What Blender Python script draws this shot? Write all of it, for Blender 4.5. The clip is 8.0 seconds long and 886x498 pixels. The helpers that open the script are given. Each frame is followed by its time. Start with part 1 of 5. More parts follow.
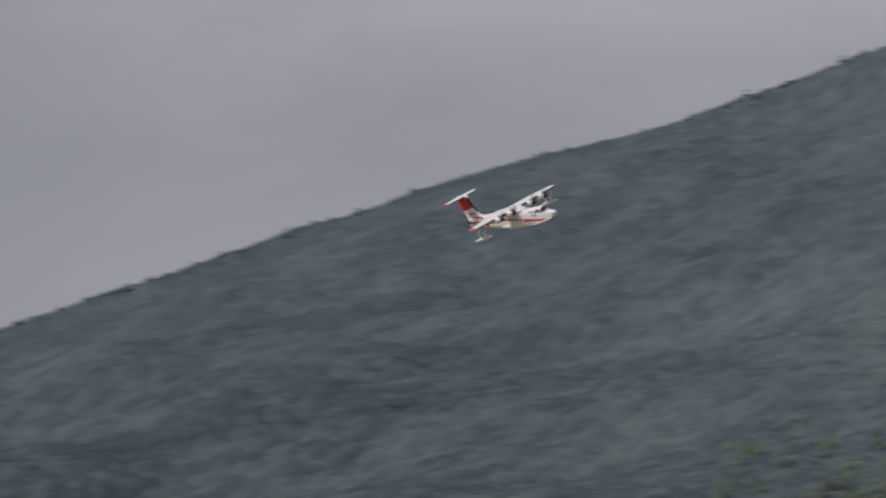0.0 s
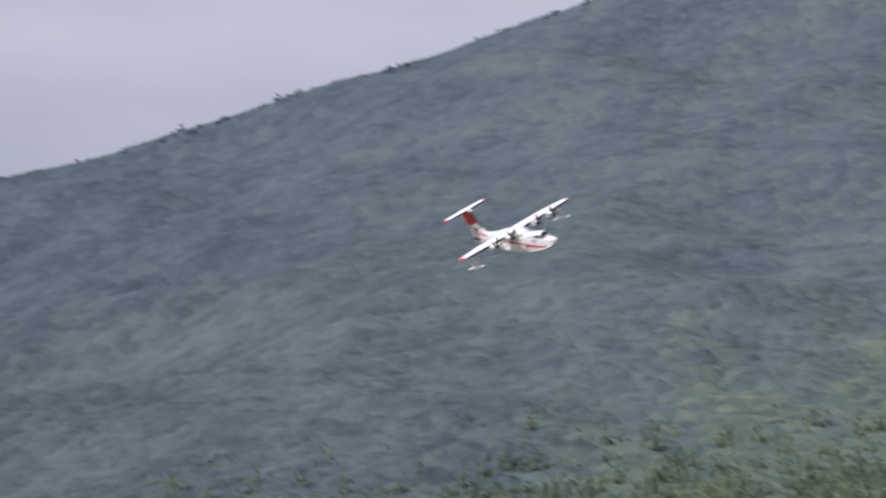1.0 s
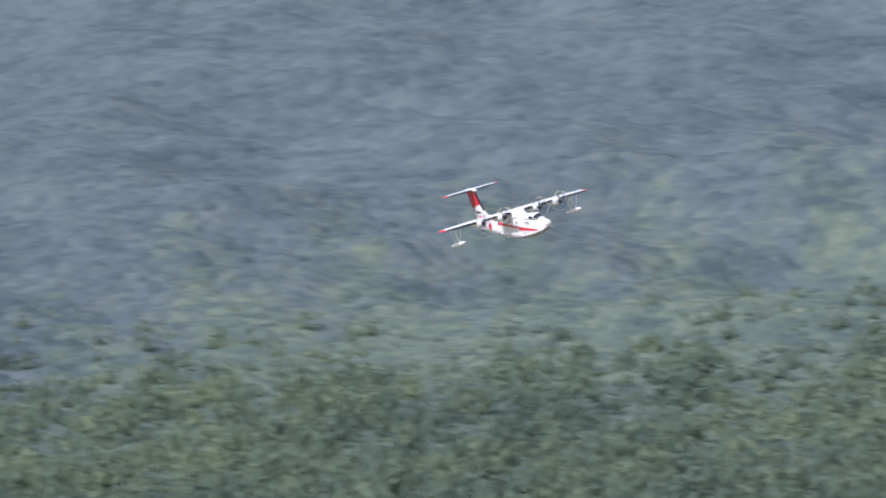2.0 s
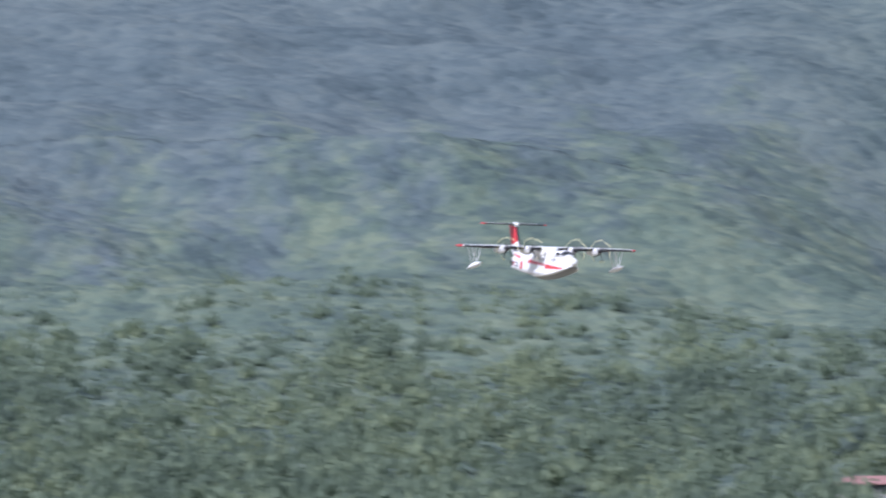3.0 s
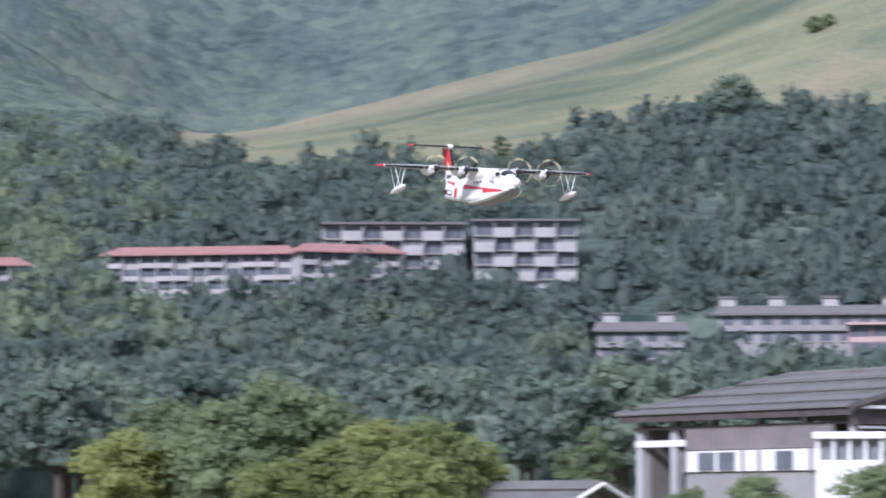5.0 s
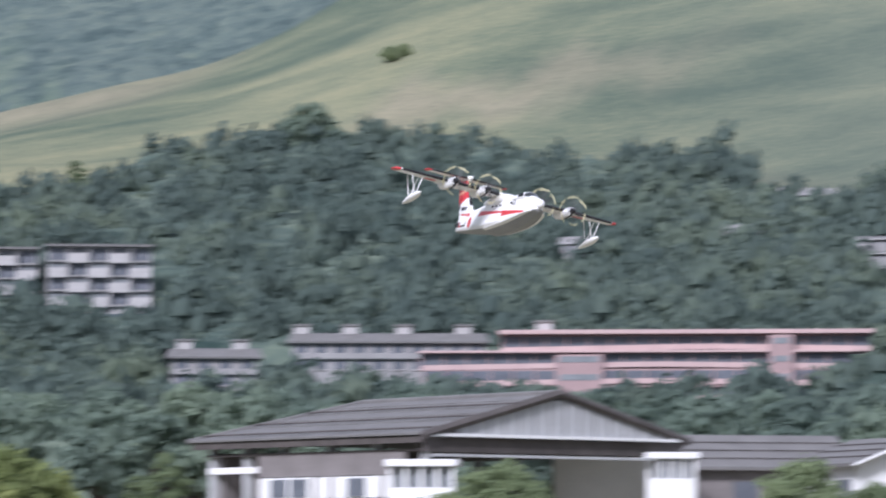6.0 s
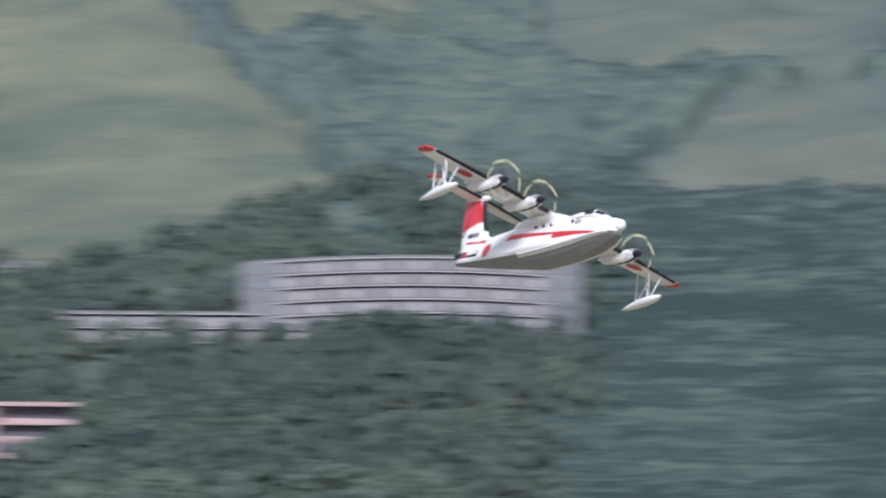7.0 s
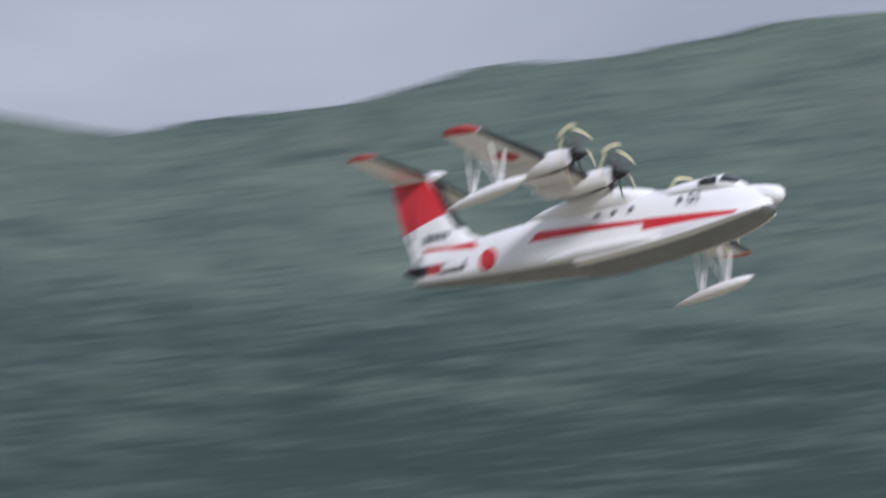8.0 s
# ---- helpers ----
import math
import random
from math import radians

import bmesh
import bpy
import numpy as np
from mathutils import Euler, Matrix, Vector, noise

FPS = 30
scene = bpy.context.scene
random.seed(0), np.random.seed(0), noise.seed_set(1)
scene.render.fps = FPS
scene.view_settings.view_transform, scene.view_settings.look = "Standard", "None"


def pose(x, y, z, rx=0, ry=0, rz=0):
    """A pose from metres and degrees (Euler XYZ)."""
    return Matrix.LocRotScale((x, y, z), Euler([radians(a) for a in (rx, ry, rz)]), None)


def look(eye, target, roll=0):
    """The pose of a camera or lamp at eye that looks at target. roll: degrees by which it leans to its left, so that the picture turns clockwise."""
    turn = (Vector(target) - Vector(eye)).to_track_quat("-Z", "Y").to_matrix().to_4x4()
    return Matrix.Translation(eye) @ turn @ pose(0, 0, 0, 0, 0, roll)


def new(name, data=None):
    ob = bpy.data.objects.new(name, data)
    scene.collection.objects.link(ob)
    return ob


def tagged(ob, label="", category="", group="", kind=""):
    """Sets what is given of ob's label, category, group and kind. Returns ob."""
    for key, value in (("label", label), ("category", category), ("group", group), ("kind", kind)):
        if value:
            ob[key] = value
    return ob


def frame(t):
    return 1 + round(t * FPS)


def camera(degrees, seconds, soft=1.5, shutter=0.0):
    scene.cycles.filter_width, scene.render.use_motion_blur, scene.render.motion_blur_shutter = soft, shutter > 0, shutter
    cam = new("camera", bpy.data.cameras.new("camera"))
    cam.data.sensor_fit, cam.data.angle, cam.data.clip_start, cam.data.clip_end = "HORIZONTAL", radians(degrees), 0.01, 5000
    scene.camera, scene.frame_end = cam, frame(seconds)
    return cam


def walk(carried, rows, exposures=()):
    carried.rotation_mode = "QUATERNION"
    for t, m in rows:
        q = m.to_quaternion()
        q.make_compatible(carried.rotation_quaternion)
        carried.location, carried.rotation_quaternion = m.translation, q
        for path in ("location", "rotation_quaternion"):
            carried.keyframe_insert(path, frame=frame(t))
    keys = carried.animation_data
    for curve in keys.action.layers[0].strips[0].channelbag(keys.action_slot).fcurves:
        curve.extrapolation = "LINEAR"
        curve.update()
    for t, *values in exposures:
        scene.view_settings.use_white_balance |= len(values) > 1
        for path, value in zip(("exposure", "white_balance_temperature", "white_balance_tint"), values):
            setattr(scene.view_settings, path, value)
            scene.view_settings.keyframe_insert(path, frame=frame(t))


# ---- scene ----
# ---- camera: on a stand in the field, follows the aircraft ----
cam = camera(14.9, 8.0, soft=1.9, shutter=0.5)
EYE = Vector((0.0, 0.0, 1.6))
CAMERA_PATH = [  # seconds, bearing and height of view in degrees
    (0.0, -45.419, 9.492),
    (0.2, -43.270, 9.492),
    (0.4, -41.313, 9.731),
    (0.6, -38.782, 10.046),
    (0.8, -36.538, 10.113),
    (1.0, -35.678, 10.065),
    (1.2, -33.912, 9.234),
    (1.4, -32.097, 8.757),
    (1.5, -31.983, 8.680),
    (1.7, -30.188, 8.566),
    (2.8, -20.100, 8.200),
    (3.0, -18.250, 8.170),
    (3.2, -16.700, 7.870),
    (3.4, -15.520, 7.550),
    (3.5, -14.700, 7.370),
    (3.7, -12.850, 6.920),
    (4.0, -10.100, 6.200),
    (4.2, -8.540, 5.580),
    (5.3, -1.360, 4.400),
    (5.5, 0.000, 4.364),
    (6.0, 3.900, 4.937),
    (6.3, 7.477, 5.319),
    (6.5, 9.511, 5.796),
    (6.7, 11.488, 6.007),
    (6.9, 15.050, 6.140),
    (7.0, 17.332, 6.178),
    (7.1, 19.691, 6.150),
    (7.2, 22.135, 6.140),
    (7.3, 24.532, 6.140),
    (7.4, 26.929, 6.197),
    (7.5, 29.507, 6.274),
    (7.6, 33.136, 6.685),
    (7.7, 37.147, 6.885),
    (7.8, 41.635, 6.904),
    (7.9, 46.505, 6.971),
    (8.0, 51.996, 7.639),
]
FLIGHT = [  # seconds, place in metres, heading, climb and roll in degrees
    (0.0, -51.57, 53.00, 14.89, 27.2, 3.2, 2.4),
    (0.2, -48.35, 53.56, 14.75, 25.1, 4.5, -1.9),
    (0.4, -45.34, 53.76, 14.45, 24.3, 5.9, -5.7),
    (0.6, -42.32, 53.79, 14.30, 25.4, 7.4, -9.8),
    (0.8, -40.14, 54.62, 14.10, 28.3, 8.9, -12.6),
    (1.0, -37.55, 54.76, 13.79, 31.1, 10.3, -15.7),
    (1.2, -35.33, 55.08, 13.35, 31.8, 11.4, -17.8),
    (1.4, -32.32, 53.78, 12.69, 30.2, 10.7, -22.5),
    (1.5, -31.23, 53.63, 12.36, 29.2, 10.9, -24.1),
    (1.7, -29.09, 53.20, 11.68, 26.0, 9.0, -28.6),
    (2.8, -16.47, 51.18, 9.62, 2.1, 9.1, -48.8),
    (3.0, -14.83, 50.10, 9.11, 1.2, 8.9, -51.3),
    (3.2, -13.27, 48.85, 8.47, 1.4, 7.9, -52.5),
    (3.4, -11.58, 47.46, 8.11, 4.5, 8.3, -53.4),
    (3.5, -10.78, 46.70, 7.85, 5.4, 8.3, -54.2),
    (3.7, -9.27, 45.33, 7.20, 5.6, 7.8, -55.4),
    (4.0, -7.37, 44.64, 6.84, 9.2, 7.1, -57.6),
    (4.2, -6.24, 44.40, 6.65, 9.1, 6.3, -59.2),
    (5.3, -0.41, 43.58, 5.96, -5.0, 2.3, -68.2),
    (5.5, 0.68, 43.04, 5.89, -7.8, 1.3, -69.0),
    (6.0, 3.55, 40.95, 5.79, -11.4, 0.5, -72.1),
    (6.3, 5.46, 38.67, 5.78, -10.9, 0.8, -73.9),
    (6.5, 6.59, 35.41, 5.61, -12.6, 2.3, -73.6),
    (6.7, 7.85, 32.95, 5.46, -16.4, 1.6, -74.0),
    (6.9, 9.31, 30.31, 5.28, -20.5, 0.1, -74.3),
    (7.0, 10.03, 28.83, 5.18, -21.8, -0.1, -74.8),
    (7.1, 10.71, 27.41, 5.06, -22.8, -0.5, -75.5),
    (7.2, 11.40, 25.75, 4.98, -23.2, -1.4, -76.2),
    (7.3, 12.05, 23.90, 4.87, -22.4, -2.0, -76.9),
    (7.4, 12.80, 22.70, 4.86, -21.3, -2.0, -77.8),
    (7.5, 13.31, 21.14, 4.75, -19.4, -2.3, -78.5),
    (7.6, 13.97, 19.45, 4.72, -16.9, -3.0, -79.7),
    (7.7, 14.72, 17.38, 4.61, -13.9, -3.0, -82.3),
    (7.8, 15.60, 15.40, 4.59, -11.8, -3.2, -84.8),
    (7.9, 16.26, 13.54, 4.63, -10.3, -3.0, -86.5),
    (8.0, 16.19, 11.43, 4.57, -7.8, -4.6, -88.6),
]


def bearing(az, el):
    a, e = radians(az), radians(el)
    return Vector((math.sin(a) * math.cos(e), math.cos(a) * math.cos(e), math.sin(e)))


walk(cam, [(t, look(EYE, EYE + 100 * bearing(az, el))) for t, az, el in CAMERA_PATH],
     exposures=[(0.0, -0.98, 6350, 21), (0.5, -0.64, 6150, 22), (1.0, -0.36, 5950, 23), (1.5, -0.06, 5750, 23), (3.5, 0.12, 5500, 24),
                (4.2, 0.14, 5500, 25), (5.5, 0.1, 5650, 22), (6.5, -0.02, 5700, 21), (7.0, -0.14, 5750, 20), (7.5, -0.26, 5800, 19), (8.0, -0.44, 5800, 19)])

# ---- overcast sky and a soft high sun ----
SUN_AZ, SUN_EL = 28.0, 34.0      # bearing of the sun behind the thin cloud


def sky():
    w = bpy.data.worlds.new("overcast_sky")
    scene.world = w
    w.use_nodes = True
    nt = w.node_tree
    nt.nodes.clear()
    n, l = nt.nodes.new, nt.links.new
    out = n("ShaderNodeOutputWorld")
    bg = n("ShaderNodeBackground")
    air = n("ShaderNodeTexSky")
    air.sky_type = "NISHITA"
    air.sun_disc = False
    air.sun_elevation, air.sun_rotation = radians(SUN_EL), radians(180 + SUN_AZ)
    dim = n("ShaderNodeVectorMath")
    dim.operation = "SCALE"
    dim.inputs[3].default_value = 0.05
    l(air.outputs[0], dim.inputs[0])
    co = n("ShaderNodeTexCoord")
    mp = n("ShaderNodeMapping")
    mp.inputs["Scale"].default_value = (1.0, 1.0, 3.2)
    l(co.outputs["Generated"], mp.inputs[0])
    nz = n("ShaderNodeTexNoise")
    nz.inputs["Scale"].default_value = 3.1
    nz.inputs["Detail"].default_value = 5
    nz.inputs["Roughness"].default_value = 0.5
    nz.inputs["Distortion"].default_value = 0.4
    l(mp.outputs[0], nz.inputs[0])
    ramp = n("ShaderNodeValToRGB")
    ramp.color_ramp.elements[0].position, ramp.color_ramp.elements[1].position = 0.3, 0.72
    ramp.color_ramp.elements[0].color = (0.43, 0.46, 0.49, 1)
    ramp.color_ramp.elements[1].color = (0.74, 0.765, 0.77, 1)
    l(nz.outputs[0], ramp.inputs[0])
    mix = n("ShaderNodeMix")
    mix.data_type = "RGBA"
    mix.inputs[0].default_value = 0.86
    l(dim.outputs[0], mix.inputs[6])
    l(ramp.outputs[0], mix.inputs[7])
    l(mix.outputs[2], bg.inputs[0])
    bg.inputs[1].default_value = 1.16
    l(bg.outputs[0], out.inputs[0])


def sun():
    d = bpy.data.lights.new("sun", "SUN")
    d.energy, d.angle, d.color = 4.0, radians(12), (1.0, 0.97, 0.92)
    new("sun", d).matrix_world = look(120 * bearing(SUN_AZ + 180, SUN_EL), (0, 0, 0))


sky()
sun()

# ---- materials ----


class Val:
    """Arithmetic on shader values."""

    def __init__(self, nt, s):
        self.nt, self.s = nt, s

    def op(self, kind, *others):
        m = self.nt.nodes.new("ShaderNodeMath")
        m.operation = kind
        for i, o in enumerate((self, *others)):
            if isinstance(o, Val):
                self.nt.links.new(o.s, m.inputs[i])
            else:
                m.inputs[i].default_value = o
        return Val(self.nt, m.outputs[0])

    def __add__(self, o): return self.op("ADD", o)
    def __sub__(self, o): return self.op("SUBTRACT", o)
    def __mul__(self, o): return self.op("MULTIPLY", o)
    def __gt__(self, o): return self.op("GREATER_THAN", o)
    def __lt__(self, o): return self.op("LESS_THAN", o)
    def absolute(self): return self.op("ABSOLUTE")
    def either(self, o): return self.op("MAXIMUM", o)


class Mat:
    """A principled material with its noise and colour nodes."""

    def __init__(self, name, colour=(0.5, 0.5, 0.5), rough=0.6, metal=0.0, spec=0.4):
        self.m = bpy.data.materials.new(name)
        self.m.use_nodes = True
        self.nt = self.m.node_tree
        self.b = self.nt.nodes["Principled BSDF"]
        self.b.inputs["Base Color"].default_value = (*colour, 1)
        self.b.inputs["Roughness"].default_value = rough
        self.b.inputs["Metallic"].default_value = metal
        self.b.inputs["Specular IOR Level"].default_value = spec
        self.colour = None

    def coords(self, kind="Object", scale=(1, 1, 1)):
        co = self.nt.nodes.new("ShaderNodeTexCoord")
        mp = self.nt.nodes.new("ShaderNodeMapping")
        mp.inputs["Scale"].default_value = scale
        self.nt.links.new(co.outputs[kind], mp.inputs[0])
        return mp.outputs[0]

    def place(self):
        g = self.nt.nodes.new("ShaderNodeNewGeometry")
        return g.outputs["Position"]

    def split(self, vec):
        s = self.nt.nodes.new("ShaderNodeSeparateXYZ")
        self.nt.links.new(vec, s.inputs[0])
        return [Val(self.nt, o) for o in s.outputs]

    def noise(self, vec, scale, detail=4, rough=0.55):
        n = self.nt.nodes.new("ShaderNodeTexNoise")
        n.inputs["Scale"].default_value = scale
        n.inputs["Detail"].default_value = detail
        n.inputs["Roughness"].default_value = rough
        self.nt.links.new(vec, n.inputs[0])
        return Val(self.nt, n.outputs[0])

    def ramp(self, val, stops):
        r = self.nt.nodes.new("ShaderNodeValToRGB")
        els = r.color_ramp.elements
        while len(els) < len(stops):
            els.new(0.5)
        for e, (p, c) in zip(els, stops):
            e.position, e.color = p, (*c, 1)
        self.nt.links.new(val.s, r.inputs[0])
        return r.outputs[0]

    def mix(self, fac, a, b, blend="MIX"):
        m = self.nt.nodes.new("ShaderNodeMix")
        m.data_type, m.blend_type = "RGBA", blend
        for i, v in ((0, fac), (6, a), (7, b)):
            v = v.s if isinstance(v, Val) else v
            if isinstance(v, (int, float)):
                m.inputs[i].default_value = v
            elif isinstance(v, tuple):
                m.inputs[i].default_value = (*v, 1)
            else:
                self.nt.links.new(v, m.inputs[i])
        return m.outputs[2]

    def paint(self, col):
        self.nt.links.new(col, self.b.inputs["Base Color"])
        return self

    def bump(self, val, strength, dist=0.02):
        b = self.nt.nodes.new("ShaderNodeBump")
        b.inputs["Strength"].default_value, b.inputs["Distance"].default_value = strength, dist
        self.nt.links.new(val.s, b.inputs["Height"])
        self.nt.links.new(b.outputs[0], self.b.inputs["Normal"])
        return self

    def leafy(self, col, share):
        """Mixes in light that comes through the leaves."""
        t = self.nt.nodes.new("ShaderNodeBsdfTranslucent")
        m = self.nt.nodes.new("ShaderNodeMixShader")
        m.inputs[0].default_value = share
        self.nt.links.new(col, t.inputs[0])
        self.nt.links.new(self.b.outputs[0], m.inputs[1])
        self.nt.links.new(t.outputs[0], m.inputs[2])
        self.nt.links.new(m.outputs[0], self.nt.nodes["Material Output"].inputs[0])
        return self.m

    def wander(self, vec, scale, by):
        """Coordinates pushed about by noise, so that cells lose their straight edges."""
        n = self.nt.nodes.new("ShaderNodeTexNoise")
        n.inputs["Scale"].default_value = scale
        n.inputs["Detail"].default_value = 2
        m = self.nt.nodes.new("ShaderNodeVectorMath")
        m.operation = "MULTIPLY_ADD"
        m.inputs[1].default_value = (by, by, by)
        self.nt.links.new(vec, n.inputs[0])
        self.nt.links.new(n.outputs["Color"], m.inputs[0])
        self.nt.links.new(vec, m.inputs[2])
        return m.outputs[0]

    def cells(self, vec, scale):
        """Rounded cells, one a tree: distance from the middle and a random tone."""
        v = self.nt.nodes.new("ShaderNodeTexVoronoi")
        v.inputs["Scale"].default_value = scale
        self.nt.links.new(vec, v.inputs["Vector"])
        return Val(self.nt, v.outputs["Distance"]), self.split(v.outputs["Color"])[0]

    def random(self):
        o = self.nt.nodes.new("ShaderNodeObjectInfo")
        return Val(self.nt, o.outputs["Random"])


def foliage(name, dark, mid, light, grain, island=True, bump=0.35):
    """Leaves that let some light through: each crown its own tone, with finer light and dark leaf clumps."""
    k = Mat(name, rough=0.8, spec=0.1)
    p = k.place()
    a = k.noise(p, grain, 5, 0.68)
    b = k.noise(p, 0.012, 3, 0.5)
    r = k.cells(k.wander(p, 0.2, 3.0), 0.12)[1] if island else k.random()
    c = k.noise(p, 0.035, 3, 0.5)
    tone = a * 0.32 + r * 0.2 + b * 0.62 + c * 0.75 - 0.27
    col = k.ramp(tone, [(0.42, dark), (0.68, mid), (0.92, light)])
    k.paint(col)
    k.bump(a, bump, 0.6)
    return k.leafy(col, 0.48)


def mottled(name, a, b, scale, rough=0.7, bump=0.2, dist=0.02, fine=None, metal=0.0, spec=0.3):
    k = Mat(name, rough=rough, metal=metal, spec=spec)
    p = k.coords("Object")
    n1 = k.noise(p, scale, 4)
    n2 = k.noise(p, fine or scale * 9, 4, 0.6)
    t = n1 * 0.65 + n2 * 0.35
    k.paint(k.ramp(t, [(0.32, a), (0.68, b)]))
    k.bump(n2, bump, dist)
    return k.m


MAT_FRESH = foliage("fresh_woods", (0.135, 0.18, 0.142), (0.21, 0.268, 0.186), (0.3, 0.35, 0.21), 1.5)
MAT_MID = foliage("hill_woods", (0.112, 0.153, 0.139), (0.152, 0.2, 0.172), (0.212, 0.262, 0.192), 1.5)
# crest leaves blued: distance haze put into their colour
MAT_CREST_HAZED = foliage("hazed_crest_woods", (0.094, 0.125, 0.143), (0.124, 0.162, 0.178), (0.15, 0.19, 0.2), 0.8)


def canopy_material():
    """Three leaf tints blending by place, each tree in its own tone."""
    k = Mat("canopy_leaves", rough=0.8, spec=0.1)
    p = k.place()
    at = k.nt.nodes.new("ShaderNodeAttribute")
    at.attribute_name = "leaf"
    tone, fresh, dark = k.split(at.outputs["Color"])
    a = k.noise(p, 0.45, 5, 0.7)
    b = k.noise(p, 0.011, 3, 0.5)
    c = k.noise(p, 0.04, 3, 0.5)
    dome, hue = k.cells(k.wander(p, 0.25, 2.5), 0.115)
    dome2, hue2 = k.cells(k.wander(p, 0.6, 1.2), 0.3)
    t = a * 0.42 + tone * 0.18 + hue * 0.2 + hue2 * 0.08 + b * 0.5 + c * 0.4 - 0.14
    # the far tint carries the haze of distance in its blue-grey
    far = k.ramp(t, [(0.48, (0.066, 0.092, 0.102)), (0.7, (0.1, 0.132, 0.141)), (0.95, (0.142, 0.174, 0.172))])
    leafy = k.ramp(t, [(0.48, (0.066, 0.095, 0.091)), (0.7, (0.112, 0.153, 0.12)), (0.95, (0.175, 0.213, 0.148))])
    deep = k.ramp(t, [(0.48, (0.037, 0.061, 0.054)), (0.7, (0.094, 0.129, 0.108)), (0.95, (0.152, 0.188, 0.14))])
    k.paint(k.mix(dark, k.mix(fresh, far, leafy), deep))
    k.bump(a * 0.3 - dome * 0.9 - dome2 * 0.3, 0.55, 2.4)
    return k.m


MAT_CANOPY = canopy_material()
MAT_TREE = foliage("broad_leaves", (0.15, 0.195, 0.12), (0.25, 0.31, 0.175), (0.35, 0.41, 0.225), 1.2, island=False)
MAT_GOLD = foliage("yellowing_leaves", (0.15, 0.2, 0.105), (0.28, 0.33, 0.135), (0.44, 0.455, 0.18), 1.4, island=False)
MAT_BARK = mottled("bark", (0.07, 0.055, 0.045), (0.16, 0.13, 0.11), 3, 0.9, 0.6)


def ground_material():
    k = Mat("hill_ground", rough=0.9, spec=0.1)
    p = k.place()
    at = k.nt.nodes.new("ShaderNodeAttribute")
    at.attribute_name = "cover"
    cov = k.split(at.outputs["Color"])
    big = k.noise(p, 0.006, 4, 0.55)
    mid = k.noise(p, 0.05, 4, 0.6)
    fine = k.noise(p, 0.5, 4, 0.65)
    # wood floor takes the same painted haze blue as the far woods
    hazed_floor = k.ramp(mid, [(0.3, (0.08, 0.108, 0.115)), (0.7, (0.115, 0.148, 0.15))])
    mp = k.nt.nodes.new("ShaderNodeMapping")
    mp.vector_type = "TEXTURE"
    mp.inputs["Rotation"].default_value = (0, -0.3, 0)
    mp.inputs["Scale"].default_value = (2.6, 1.2, 0.5)
    k.nt.links.new(p, mp.inputs[0])
    terr = k.noise(mp.outputs[0], 0.035, 4, 0.6)
    grass = k.ramp(big * 0.4 + terr * 0.35 + fine * 0.25, [(0.4, (0.093, 0.123, 0.09)), (0.49, (0.165, 0.186, 0.122)), (0.59, (0.265, 0.26, 0.158))])
    dry = k.ramp(mid * 0.5 + fine * 0.5, [(0.35, (0.2, 0.19, 0.135)), (0.65, (0.315, 0.285, 0.2))])
    green = k.ramp(big * 0.4 + terr * 0.35 + fine * 0.25, [(0.4, (0.095, 0.122, 0.098)), (0.5, (0.14, 0.165, 0.123)), (0.6, (0.192, 0.21, 0.146))])
    grass = k.mix(cov[2], grass, green)
    c = k.mix(cov[0], hazed_floor, grass)
    c = k.mix(cov[1], c, dry)
    k.paint(c)
    k.bump(fine, 0.6, 0.6)
    return k.m


MAT_GROUND = ground_material()

# ---- lie of the land: height of view from the stand, by bearing and distance ----
RADII = [0, 120, 250, 400, 545, 740, 1000, 1300, 1480, 1850, 2300, 2700, 3400, 4600]
BEARINGS = [-180, -90, -66, -52.9, -51.0, -49.4, -47.6, -45.3, -43.4, -41.3, -38.7, -35.6, -32.7, -28.5, -17, -7, -2.5, -0.4, 0.93, 2.1, 3.4, 5, 8, 12, 16, 20, 26, 32, 36, 39.3, 42.3, 45, 46.7, 50.6, 52.5, 56, 60, 75, 110, 180]
RIDGE = [6, 6, 6.5, 7.85, 8.7, 9.28, 9.88, 10.41, 10.91, 11.6, 12.46, 13.3, 14.1, 15, 16, 16, 15.5, 15.2, 15, 15, 15, 15, 15, 14.8, 14.5, 14, 13.5, 13, 12.1, 10.95, 10.35, 9.75, 9.38, 9.95, 10.45, 11.0, 11.5, 10, 6, 6]
SHOULDER = [3.5, 3.5, 4.0, 4.4, 4.7, 5.0, 5.3, 5.7, 6.0, 6.5, 7.0, 7.6, 7.9, 8.0, 7.4, 6.5, 7.45, 7.9, 8.5, 9.3, 10.0, 10.8, 11.3, 11.2, 10.4, 9.6, 9.0, 8.8, 8.5, 8.2, 7.8, 7.4, 7.2, 7.0, 7.0, 7.0, 7.0, 5, 3.5, 3.5]
FOOT = [2.0, 2.0, 2.6, 3.0, 3.2, 3.4, 3.6, 3.9, 4.2, 4.6, 5.0, 5.4, 5.7, 5.9, 5.9, 5.9, 6.2, 6.3, 6.35, 6.35, 6.3, 6.25, 6.1, 6.0, 6.0, 6.0, 6.0, 5.9, 5.8, 5.6, 5.4, 5.2, 5.1, 5.0, 5.0, 5.0, 5.0, 4, 2, 2]


FINE = np.arange(-180, 180.05, 0.1)


def rounded(table, s):
    """A table by bearing, made smooth over about s degrees."""
    v = np.interp(FINE, BEARINGS, table)
    k = np.exp(-0.5 * (np.arange(-60, 61) * 0.1 / s) ** 2)
    return np.convolve(np.pad(v, 60, mode="edge"), k / k.sum(), mode="valid")


